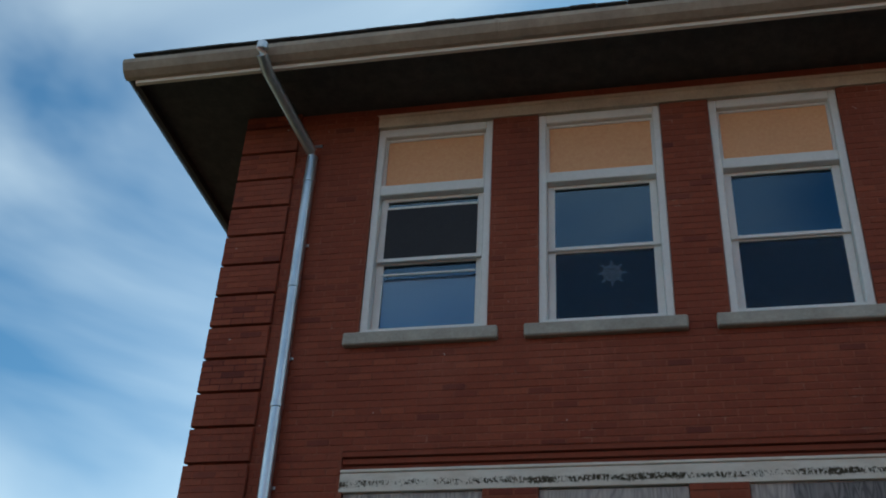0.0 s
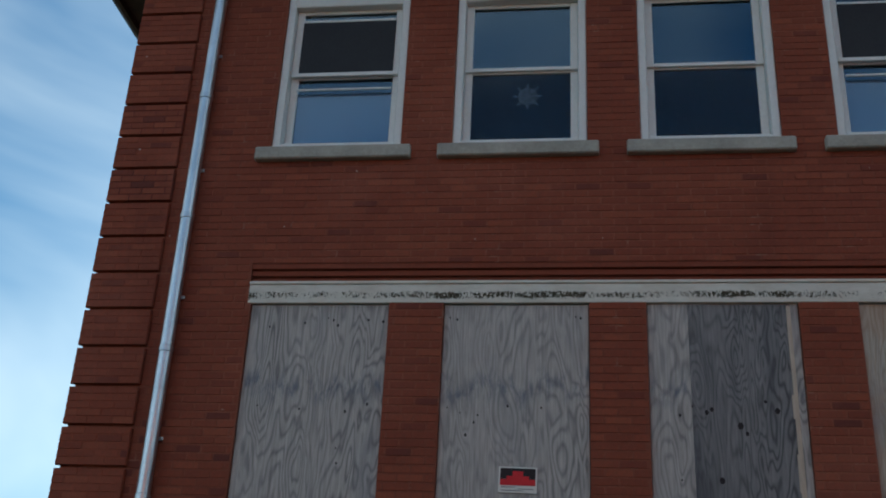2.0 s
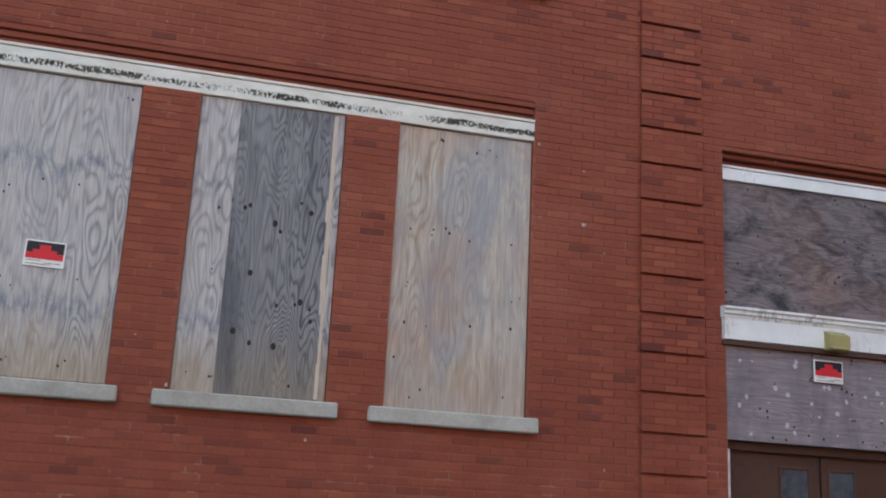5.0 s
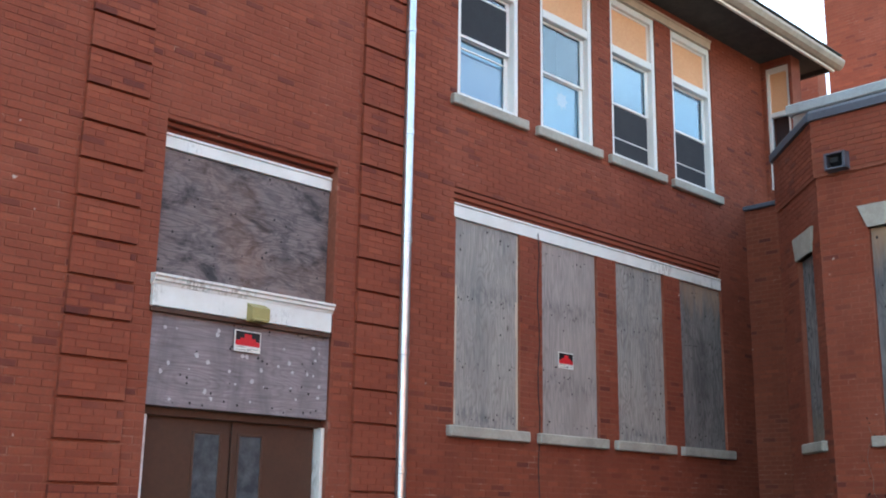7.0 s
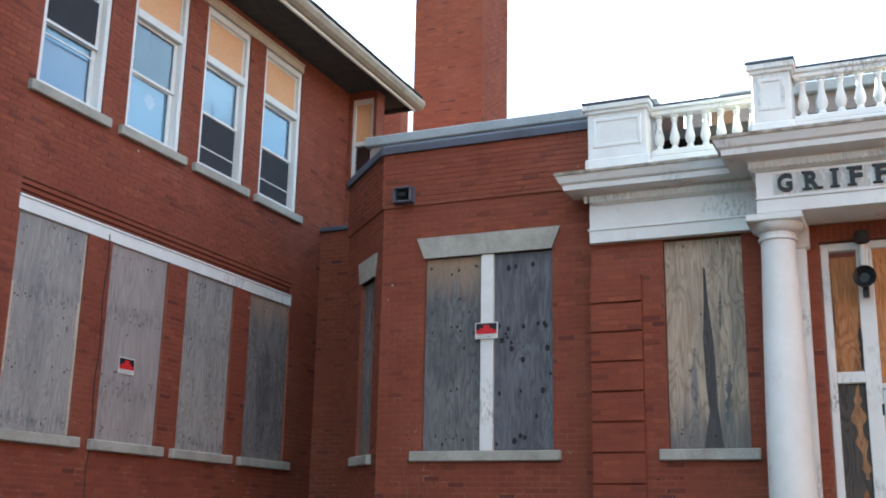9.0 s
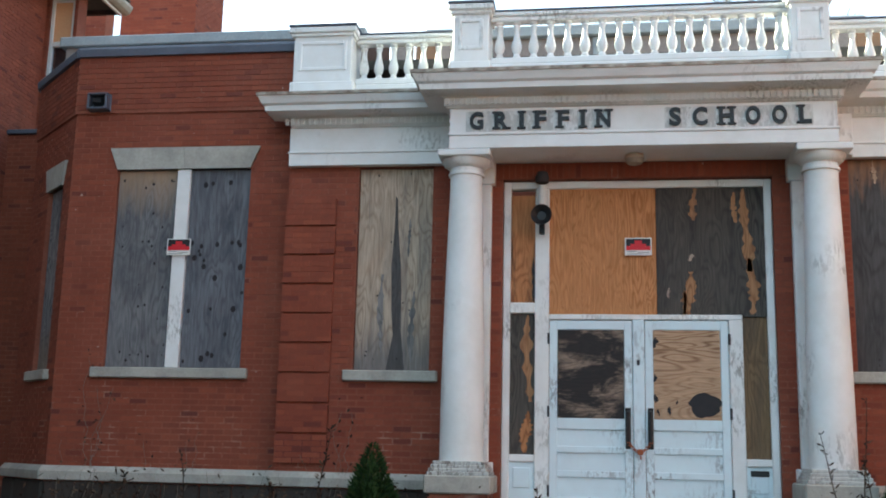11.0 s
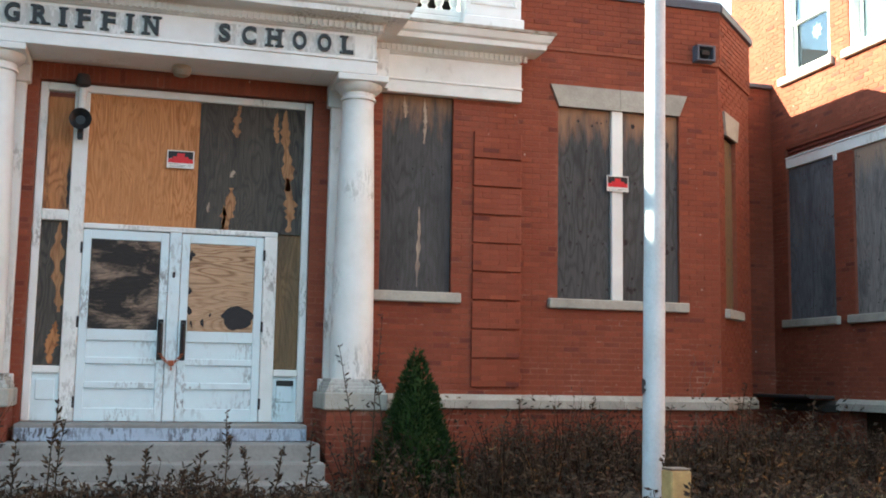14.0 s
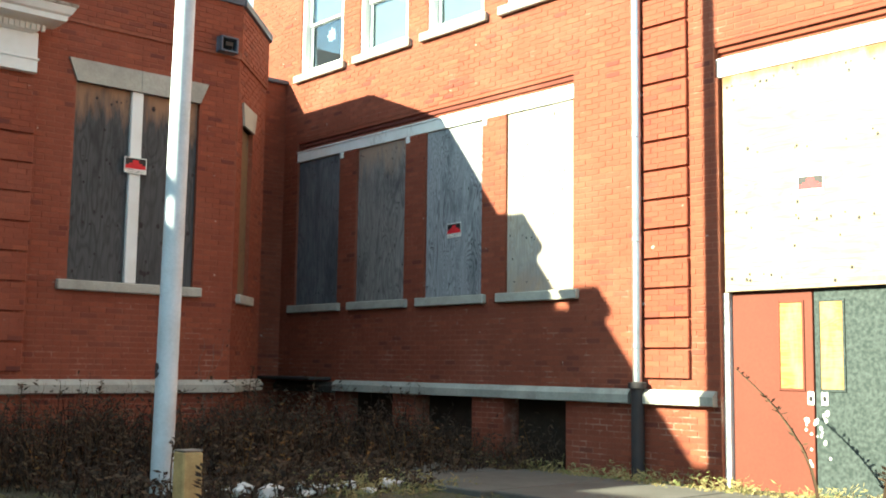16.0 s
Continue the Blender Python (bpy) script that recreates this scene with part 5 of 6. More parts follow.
for k, (a, b) in enumerate(((0.525, 1.425), (1.565, 2.455))):
    leaf = part("door_leaf", Geo().cbox(a, b, 0.03, 0.075, 0.0, 2.05, 0.006), WHITE_BLUE, ent, "white panelled door leaf")
    raised = Geo()
    for c, d, p, q in ((a, a + 0.085, 0, 2.05), (b - 0.085, b, 0, 2.05), (a + 0.085, b - 0.085, 1.95, 2.05), (a + 0.085, b - 0.085, 0.86, 0.98), (a + 0.085, b - 0.085, 0.61, 0.68), (a + 0.085, b - 0.085, 0.35, 0.42), (a + 0.085, b - 0.085, 0.0, 0.14)):
        raised.cbox(c, d, 0.008, 0.035, p, q, 0.005)
    part("stile_and_rail", raised, WHITE_BLUE, leaf)
    part("boarded_light", Geo().cbox(a + 0.088, b - 0.088, 0.018, 0.035, 0.982, 1.948, 0.003), PLY_SMEAR if k == 0 else PLY_TAN, leaf, "dark plywood in the door light" if k == 0 else "tan plywood with a black patch in the door light")
    hx = b - 0.05 if k == 0 else a + 0.05
    hd = Geo().tube([(hx, 0.005, 1.06), (hx, -0.05, 1.05), (hx, -0.055, 0.9), (hx, -0.05, 0.71), (hx, 0.005, 0.70)], 0.018, 8)
    hd.cbox(hx - 0.03, hx + 0.03, -0.004, 0.012, 0.66, 1.10, 0.004)
    part("pull_handle", hd, BLACK, leaf, "black pull handle")
    for z in (0.2, 1.05, 1.85):
        ex = a - 0.012 if k == 0 else b + 0.012
        part("hinge", Geo().cbox(ex - 0.012, ex + 0.012, -0.01, 0.03, z - 0.06, z + 0.06, 0.004), CAST, leaf)
soot = Geo()
cx, cz = 2.20, 1.14
soot.extrude([(cx + (0.17 + 0.016 * math.sin(5 * t) + 0.008 * math.sin(11 * t)) * math.cos(t), cz + (0.13 + 0.012 * math.cos(3 * t) + 0.006 * math.sin(9 * t)) * math.sin(t)) for t in [k * math.pi / 30 for k in range(60)]], "y", 0.011, 0.02)
part("black_patch", soot, SIGN_BLACK, ent, "round black scorched patch on the plywood")
part("centre_post", Geo().cbox(1.43, 1.56, -0.005, 0.07, 0, 2.06, 0.01), WHITE_BLUE, ent)
part("lock", Geo().cbox(1.475, 1.505, -0.02, 0.0, 1.56, 1.62, 0.004), CAST, ent)
part("transom_board", Geo().cbox(0.52, 1.70, 0.03, 0.045, 2.12, Hh - 0.085, 0.003), PLY_ORANGE, ent, "fresh orange plywood transom board")
part("transom_board", Geo().cbox(1.703, W - 0.085, 0.026, 0.045, 2.10, Hh - 0.085, 0.003), PLY_BURNT, ent, "blackened plywood transom board with orange streaks")
for k, (x, z0, z1, w) in enumerate(((2.12, 3.18, 3.55, 0.10), (2.05, 2.11, 2.60, 0.15), (2.00, 2.12, 2.40, 0.05), (2.72, 2.13, 2.75, 0.12), (2.68, 2.6, 3.54, 0.15), (2.56, 3.15, 3.5, 0.07), (1.83, 2.3, 2.42, 0.03), (2.08, 2.72, 2.80, 0.06))):
    part("bare_patch", ragged_patch(x, z0, z1, w, 0.026, 60 + k), PLY_STREAK if k in (6, 7) else PLY_PEEL, ent, "bare orange wood where the black face has peeled")
part("sidelight_board", Geo().cbox(0.085, 0.36, 0.05, 0.06, 2.25, Hh - 0.15, 0.003), PLY_HALF, ent, "reddish orange sidelight board with dark edges")
part("sidelight_board", Geo().cbox(0.085, 0.36, 0.05, 0.06, 0.58, 2.13, 0.003), PLY_BURNT, ent, "blackened sidelight board, half peeled to orange wood")
part("bare_patch", ragged_patch(0.29, 1.15, 2.12, 0.13, 0.05, 71), PLY_PEEL, ent, "bare orange wood")
part("bare_patch", ragged_patch(0.27, 0.60, 1.05, 0.12, 0.05, 73), PLY_HALF, ent, "bare orange wood")
part("dark_stain", ragged_patch(0.34, 2.27, 2.75, 0.05, 0.05, 75), SIGN_BLACK, ent)
for k, (x, z, q) in enumerate(((1.665, 1.80, 0.05), (1.665, 1.42, 0.035), (1.668, 1.20, 0.04), (1.70, 1.05, 0.03), (1.82, 1.07, 0.035), (1.90, 1.16, 0.02))):
    part("black_spot", ragged_patch(x, z - q, z + q * 1.4, q * 1.3, 0.018, 80 + k, 7), SIGN_BLACK, ent)
part("sidelight_board", Geo().cbox(2.61, W - 0.085, 0.05, 0.06, 0.58, 2.10, 0.003), PLY_UMBER, ent, "brown sidelight board")
for a, b in ((0.085, 0.36), (2.61, W - 0.085)):
    part("apron_panel", Geo().cbox(a, b, 0.03, 0.08, 0.0, 0.50, 0.004).cbox(a + 0.04, b - 0.04, 0.018, 0.035, 0.22, 0.44, 0.01), WHITE_BLUE, ent)
part("mail_slot", Geo().cbox(2.65, 2.84, 0.008, 0.03, 0.40, 0.46, 0.004), BLACK, ent, "black mail slot")
ch = Geo()
for k in range(15):
    t = k / 14
    x = 1.375 + 0.24 * t
    z = 0.73 - 0.10 * math.sin(math.pi * t)
    ang = (k % 2) * math.pi / 2
    ring = [(x + 0.016 * math.cos(a), -0.06 + 0.012 * math.sin(a) * math.cos(ang), z + 0.012 * math.sin(a) * (0.4 + 0.6 * math.sin(ang))) for a in [j * math.pi / 4 for j in range(9)]]
    ch.tube(ring, 0.005, 5)
ch.tube([(1.50, -0.062, 0.64), (1.505, -0.065, 0.55)], 0.007, 6).cbox(1.47, 1.53, -0.075, -0.05, 0.60, 0.66, 0.006)
chain = solid("chain", ch, RUST_CHAIN, "rust orange chain looped through the door handles", "chain", ent.matrix_world.copy())
hs = thing("horn_speaker", Matrix.Translation((-1.02, YC - 0.02, 4.33)), "black horn loudspeaker on a white conduit above the door", "loudspeaker")
horn = Geo().lathe([(0.03, 0.10), (0.035, 0.02), (0.06, -0.04), (0.115, -0.11), (0.118, -0.115), (0.10, -0.108), (0.05, -0.05)], n=20)
h_ob = part("horn", horn, BLACK, hs)
h_ob.matrix_local = pose(0, -0.05, 0, -90, 0, 0)
part("bracket", Geo().cbox(-0.03, 0.03, -0.06, 0.05, -0.19, 0.0, 0.008), BLACK, hs)
part("conduit", Geo().tube([(0, 0.03, 0.02), (0, 0.03, 0.42)], 0.045, 10), WHITE, hs)
part("top_lamp", Geo().lathe([(0.03, 0.38), (0.075, 0.40), (0.08, 0.46), (0.06, 0.52), (0.02, 0.53)], 0, -0.02, 16), CAST, hs, "rusty round lamp")

soldiers = thing("soldier_course", Matrix.Translation((-1.66, YC, 4.785)), "row of upright red bricks over the entrance", "brick course", kind="structure")
UPRIGHT = Geo().add(brick_box(0, 0.0585, 0, 0.162, 0.009), BRICK_FACES).mesh("brick", BRICK)
part("joint_backing", Geo().box(0.0, 3.39, -0.004, 0.02, 0.0, 0.166), MORTAR, soldiers)
for k in range(50):
    ob = new("brick", UPRIGHT)
    ob.parent = soldiers
    ob.location = (0.002 + k * 0.0677, 0, 0.002)

# ---- entrance steps and piers ----
st = thing("entrance_steps", Matrix(), "worn concrete entrance steps with a crazed blue top riser", "steps", kind="structure")
part("landing", Geo().cbox(-1.47, 1.47, 12.74, 13.32, 0.95, 1.125, 0.012), CONCRETE, st)
part("riser", Geo().cbox(-1.46, 1.46, 12.725, 12.75, 0.955, 1.085, 0.004), BLUE_RISER, st, "crazed blue painted riser")
for k, (y, z) in enumerate(((12.38, 0.95), (12.03, 0.78), (11.68, 0.61))):
    part("step", Geo().cbox(-1.56, 1.56, y, 13.0, z - 0.35, z, 0.014), CONCRETE, st)
for s in (-1, 1):
    x = s * 1.885 + 0.05
    pier, _ = brick_rows(-0.31, 0.31, 0.3, 1.28, [], 40 + s)
    pr = thing("entrance_pier", Matrix.Translation((x, 12.47, 0)), "red brick pier under the portico column", "pier", kind="structure")
    part("core", Geo().box(-0.305, 0.305, 0.008, 0.75, 0.2, 1.30), MORTAR, pr)
    part("brickwork", pier.mesh("brickwork", BRICK), BRICK, pr)
    for e in (-1, 1):
        rows2, _ = brick_rows(0.0, 0.74, 0.3, 1.28, [], 44 + s + e)
        fc = part("brickwork", rows2.mesh("brickwork", BRICK), BRICK, pr)
        fc.matrix_local = Matrix(((0, -e, 0, e * 0.31), (e, 0, 0, 0 if e > 0 else 0.74), (0, 0, 1, 0), (0, 0, 0, 1)))
    col = thing("column", Matrix.Translation((x, 12.78, 0)), "white painted round portico column on a stone pedestal", "column", "portico columns")
    part("pedestal_stone", Geo().cbox(-0.345, 0.345, -0.35, 0.42, 1.295, 1.48, 0.015), STONE, col, "grey stone pedestal block")
    base = Geo()
    for k in range(4):
        base.cbox(-0.32 + 0.018 * k, 0.32 - 0.018 * k, -0.32 + 0.018 * k, 0.32 - 0.018 * k, 1.48 + 0.036 * k, 1.516 + 0.036 * k, 0.006)
    part("wood_base", base, peeling("flaking_grey_base_paint", (0.5, 0.5, 0.47), (0.17, 0.15, 0.13), 0.45), col, "flaking stepped wooden base")
    shaft = [(0.232, 1.62), (0.232, 1.9)] + [(0.232 - 0.058 * ((k / 8) ** 1.6), 1.9 + 2.72 * k / 8) for k in range(1, 9)]
    part("shaft", Geo().lathe(shaft, n=32), WHITE_WORN, col, "white painted shaft with flaking patches")
    cap = [(0.176, 4.60), (0.176, 4.70), (0.196, 4.705), (0.20, 4.72), (0.196, 4.735), (0.182, 4.74), (0.182, 4.785), (0.205, 4.79), (0.235, 4.815), (0.258, 4.85), (0.265, 4.88)]
    part("capital", Geo().lathe(cap, n=32), WHITE, col)
    part("abacus", Geo().cbox(-0.285, 0.285, -0.285, 0.285, 4.88, 4.953, 0.01), WHITE, col)
    pil = thing("pilaster", Matrix.Translation((x - s * 0.05, YC, 0)), "white painted pilaster against the brick wall", "pilaster", kind="structure")
    part("pilaster_shaft", Geo().cbox(-0.2, 0.2, -0.10, 0.0, 1.62, 4.70, 0.01), WHITE, pil)
    part("pilaster_base", Geo().cbox(-0.25, 0.25, -0.14, 0.0, 1.30, 1.62, 0.01), WHITE, pil)
    part("pilaster_capital", Geo().cbox(-0.24, 0.24, -0.14, 0.0, 4.70, 4.953, 0.01), WHITE, pil)

# ---- entablature ----
ENT = thing("entablature", Matrix(), "white painted classical entablature with dentils over the entrance", "entablature", kind="structure")
FY, HX, HX0 = 12.5, 2.04, 0.04
HL, HR = HX0 - HX, HX0 + HX


CORNICE = [(0.0, 5.4), (-0.03, 5.41), (-0.03, 5.415), (-0.055, 5.425), (-0.055, 5.505), (-0.09, 5.525), (-0.29, 5.535), (-0.3, 5.595), (-0.33, 5.615), (-0.36, 5.675), (-0.37, 5.71), (0.0, 5.755)]


def entab_side(m, u0, u1, z0, depth, mat):
    part("architrave", Geo().cbox(u0, u1, 0.0, depth, z0, 5.10, 0.005).cbox(u0 - 0.012, u1 + 0.012, -0.015, depth, 5.10, 5.125, 0.004), mat, ENT).matrix_local = m
    part("frieze", Geo().cbox(u0 + 0.004, u1 - 0.004, 0.004, depth, 5.125, 5.42, 0.004), mat, ENT).matrix_local = m


def dentils(m, u0, u1):
    n = int((u1 - u0) / 0.062)
    g = Geo()
    for k in range(n):
        x = u0 + (u1 - u0) * (k + 0.2) / n
        g.box(x, x + 0.036, -0.085, -0.04, 5.43, 5.50)
    part("dentil_row", g, WHITE, ENT, "row of small dentil blocks").matrix_local = m


def cornice(path_pts, mat, prof=CORNICE, label="projecting white cornice with a rusty worn top edge"):
    """The cornice moulding swept round mitred corners; points go left to right as one faces it."""
    g = Geo()
    n = len(prof)
    pts = [Vector((x, y)) for x, y in path_pts]
    for i, p in enumerate(pts):
        dirs = []
        if i:
            dirs.append((p - pts[i - 1]).normalized())
        if i < len(pts) - 1:
            dirs.append((pts[i + 1] - p).normalized())
        outs = [Vector((d.y, -d.x)) for d in dirs]
        o = outs[0] if len(outs) == 1 else (outs[0] + outs[1]) / (1 + outs[0].dot(outs[1]))
        g.v += [(p.x - o.x * c, p.y - o.y * c, z) for c, z in prof]
    for i in range(len(pts) - 1):
        for k in range(n):
            a, b = i * n + k, i * n + (k + 1) % n
            g.f.append((a, b, b + n, a + n))
    g.f += [tuple(range(n)), tuple(range((len(pts) - 1) * n, len(pts) * n))[::-1]]
    part("cornice", g, mat, ENT, label)


MF = Matrix.Translation((0, FY, 0))
entab_side(MF, HL, HR, 4.955, 0.55, WHITE)
for s in (-1, 1):
    ms = Matrix.Translation((0, YC - 0.1, 0))
    a, b = (-3.97, HL) if s < 0 else (HR, 3.99)
    entab_side(ms, a, b, 4.955, 0.1, WHITE)
    dentils(ms, a - 0.05, b + 0.05)
    part("return_frieze", Geo().cbox((HX0 + s * HX) - 0.25, (HX0 + s * HX) + 0.25, FY + 0.5, YC, 4.957, 5.42, 0.004).cbox(s * 1.6 - 0.2, s * 1.6 + 0.43 if s < 0 else (HX0 + s * HX) - 0.004, FY + 0.1, YC - 0.1, 4.95, 5.0) if s > 0 else Geo().cbox(HL + 0.004, -1.55, FY + 0.5, YC, 4.957, 5.42, 0.004), WHITE, ENT)
dentils(MF, HL - 0.05, HR + 0.05)
cornice([(-3.90, YC), (-3.90, YC - 0.1), (HL, YC - 0.1), (HL, FY), (HR, FY), (HR, YC - 0.1), (3.90, YC - 0.1), (3.90, YC)], WHITE)
cornice([(-3.90, YC), (-3.90, YC - 0.1), (HL, YC - 0.1), (HL, FY), (HR, FY), (HR, YC - 0.1), (3.90, YC - 0.1), (3.90, YC)], stained("rusty_flaking_edge", (0.5, 0.45, 0.38), (0.08, 0.045, 0.025), 0.9, 0.95, 7), [(-0.352, 5.697), (-0.382, 5.697), (-0.386, 5.732), (-0.33, 5.74)], "rusty flaking drip edge")
part("porch_ceiling", Geo().box(HL + 0.1, HR - 0.1, FY + 0.5, YC, 4.97, 5.02), SOFFIT, ENT)
part("cornice_top", Geo().box(HL - 0.3, HR + 0.3, FY - 0.3, YC + 0.2, 5.715, 5.73).box(-4.2, 4.2, YC - 0.35, YC + 0.4, 5.7105, 5.725), FLASHING, ENT, "dark metal sheet on the cornice")
part("block_above", Geo().box(-3.96, 3.98, YC + 0.0, YC + 0.34, 5.39, 5.74), MORTAR, ENT)
pl = thing("porch_lamp", Matrix.Translation((-0.0, 12.85, 4.97)), "small round porch lamp under the entablature", "lamp")
part("globe", Geo().lathe([(0.05, 0.0), (0.10, -0.02), (0.11, -0.07), (0.08, -0.12), (0.02, -0.14)], n=18), GUTTER, pl)

# Lettering: plain built-in letters made heavier, with slab serifs on their stems.
LETTERS = thing("sign_lettering", Matrix(), "black slab serif letters reading GRIFFIN SCHOOL on the frieze", "sign")
SERIF = {"R": ((0, 0), (0, 1), (1, 0)), "I": ((0, 0), (0, 1)), "F": ((0, 0), (0, 1)), "N": ((0, 0), (0, 1), (1, 1)), "H": ((0, 0), (0, 1), (1, 0), (1, 1)), "L": ((0, 0), (0, 1))}


def letter(ch_, x0, x1, z0, h):
    cu = bpy.data.curves.new("letter", "FONT")
    cu.body, cu.size, cu.extrude, cu.offset, cu.resolution_u = ch_, 1.0, 0.03, 0.034, 4
    tmp = bpy.data.objects.new("letter", cu)
    me = bpy.data.meshes.new_from_object(tmp)
    bpy.data.objects.remove(tmp)
    co = np.array([v.co for v in me.vertices])
    lo, hi = co.min(0), co.max(0)
    w = x1 - x0
    g = Geo()
    verts = [(x0 + (p[0] - lo[0]) / (hi[0] - lo[0]) * w, FY - 0.012 - 0.012 * p[2] / 0.03, z0 + (p[1] - lo[1]) / (hi[1] - lo[1]) * h) for p in co]
    g.add(verts, [tuple(p.vertices) for p in me.polygons])
    stem = 0.04
    for sx, sz in SERIF.get(ch_, ()):
        cx_ = (x0 + x1) / 2 if ch_ == "I" else (x1 - stem / 2 if sx else x0 + stem / 2)
        zz = z0 + h - 0.022 if sz else z0
        g.cbox(cx_ - 0.046, cx_ + 0.046, FY - 0.0245, FY - 0.0005, zz, zz + 0.022, 0.003)
    part("letter", g, BLACK, LETTERS)
    bpy.data.meshes.remove(me)


def word(text, x0, x1, z0, h):
    widths = [0.045 if c == "I" else 0.15 if c in "GORNHC" else 0.125 for c in text]
    gap = (x1 - x0 - sum(widths)) / (len(text) - 1)
    x = x0
    for c, w in zip(text, widths):
        letter(c, x, x + w, z0, h)
        x += w + gap


word("GRIFFIN", -1.775, -0.26, 5.16, 0.2)
word("SCHOOL", 0.355, 1.81, 5.16, 0.2)
part("grey_backing", Geo().box(-1.82, -0.27, FY + 0.0015, FY + 0.01, 5.14, 5.37).box(0.31, 1.83, FY + 0.0015, FY + 0.01, 5.14, 5.37), peeling("grey_glue_marks", (0.5, 0.5, 0.48), (0.74, 0.74, 0.72), 0.45), LETTERS, "grey weathered patches behind the letters")

# ---- balustrades ----
BAL = Geo().lathe([(0.045, 0.0), (0.05, 0.02), (0.035, 0.05), (0.03, 0.06), (0.052, 0.10), (0.06, 0.15), (0.05, 0.20), (0.034, 0.27), (0.028, 0.33), (0.032, 0.36), (0.042, 0.385), (0.032, 0.40), (0.048, 0.415), (0.048, 0.435)], n=12).mesh("baluster", WHITE)


def pedestal(ob, x, y, w, d):
    g = Geo().cbox(x - w / 2 - 0.03, x + w / 2 + 0.03, y - d / 2 - 0.03, y + d / 2 + 0.03, 5.74, 5.98, 0.012)
    g.cbox(x - w / 2, x + w / 2, y - d / 2, y + d / 2, 5.98, 6.56, 0.01)
    g.cbox(x - w / 2 - 0.03, x + w / 2 + 0.03, y - d / 2 - 0.03, y + d / 2 + 0.03, 6.54, 6.58, 0.008).cbox(x - w / 2 - 0.055, x + w / 2 + 0.055, y - d / 2 - 0.055, y + d / 2 + 0.055, 6.58, 6.65, 0.012)
    ped = part("pedestal", g, WHITE_WORN, ob, "peeling white pedestal block")
    fr_ = Geo()
    for a, b, c, e in ((-w / 2 + 0.06, -w / 2 + 0.10, 6.12, 6.48), (w / 2 - 0.10, w / 2 - 0.06, 6.12, 6.48), (-w / 2 + 0.10, w / 2 - 0.10, 6.44, 6.48), (-w / 2 + 0.10, w / 2 - 0.10, 6.12, 6.16)):
        fr_.cbox(x + a, x + b, y - d / 2 - 0.014, y - d / 2 + 0.01, c, e, 0.005)
    part("panel_moulding", fr_, WHITE_WORN, ped)
    part("cap_sheet", Geo().cbox(x - w / 2 - 0.06, x + w / 2 + 0.06, y - d / 2 - 0.06, y + d / 2 + 0.06, 6.653, 6.685, 0.008), FLASHING, ped, "dark metal cap")


def bal_run(ob, x0, x1, y, n):
    part("bottom_rail", Geo().cbox(x0, x1, y - 0.10, y + 0.10, 5.74, 5.99, 0.01).cbox(x0, x1, y - 0.085, y + 0.085, 5.99, 6.07, 0.012), WHITE, ob)
    part("top_rail", Geo().cbox(x0, x1, y - 0.075, y + 0.075, 6.505, 6.56, 0.012).cbox(x0, x1, y - 0.10, y + 0.10, 6.56, 6.61, 0.012), WHITE, ob)
    part("rail_sheet", Geo().cbox(x0, x1, y - 0.105, y + 0.105, 6.613, 6.63, 0.004), FLASHING, ob, "thin dark metal capping")
    for k in range(n):
        b = new("baluster", BAL)
        b.parent = ob
        b.location = (x0 + (x1 - x0) * (k + 0.5) / n, y, 6.07)


bf = thing("balustrade", Matrix.Translation((0, 0, -0.012)), "white turned baluster balustrade above the entrance cornice", "balustrade", "roof balustrades")
bal_run(bf, -1.58, 1.66, 12.78, 17)
for s in (-1, 1):
    pedestal(bf, s * 1.82 + 0.03, 12.78, 0.40, 0.44)
for s in (-1, 1):
    bs = thing("balustrade", Matrix.Translation((0, 0, -0.03)), "short white baluster balustrade over the side cornice", "balustrade", "roof balustrades")
    a, b = (-3.24, -1.99) if s < 0 else (1.99, 3.26)
    bal_run(bs, a, b, 13.28, 7)
    pedestal(bs, s * 3.6, 13.28, 0.70, 0.5)
    part("return_post", Geo().cbox(s * 1.75 - 0.12, s * 1.75 + 0.12, 13.1, 13.45, 5.74, 6.58, 0.012), WHITE_WORN, bs)
mon = thing("roof_monitor", Matrix.Translation((0, 14.9, 0)), "low grey clad roof monitor with a pale metal edge", "roof monitor", kind="structure")
part("cladding", Geo().box(-2.6, 2.9, 0.0, 2.5, 6.3, 7.15), CLAD, mon)
for k in range(6):
    part("pale_post", Geo().cbox(-2.55 + k * 1.05, -2.47 + k * 1.05, -0.02, 0.01, 6.35, 7.15, 0.004), PALE_METAL, mon)
part("monitor_edge", Geo().cbox(-2.68, 2.98, -0.10, 2.58, 7.15, 7.30, 0.015), PALE_METAL, mon)
for s in (-1, 1):
    tp = thing("stacked_boards", Matrix.Translation((s * 2.65, 13.95, 0)), "brown boards and blue sheet stacked on the flat roof", "boards")
    for k in range(4):
        part("board", Geo().cbox(-0.62 + k * 0.31, -0.34 + k * 0.31, 0.0, 0.05, 6.42, 6.78 - 0.03 * (k % 2), 0.01), (BROWN_DOOR, CLAD, PLY_BROWN, CLAD)[k], tp)
    part("blue_sheet", Geo().cbox(-0.64, 0.62, -0.03, -0.005, 6.42, 6.52, 0.01), TARP, tp, "blue plastic sheet")

# ---- downspouts ----


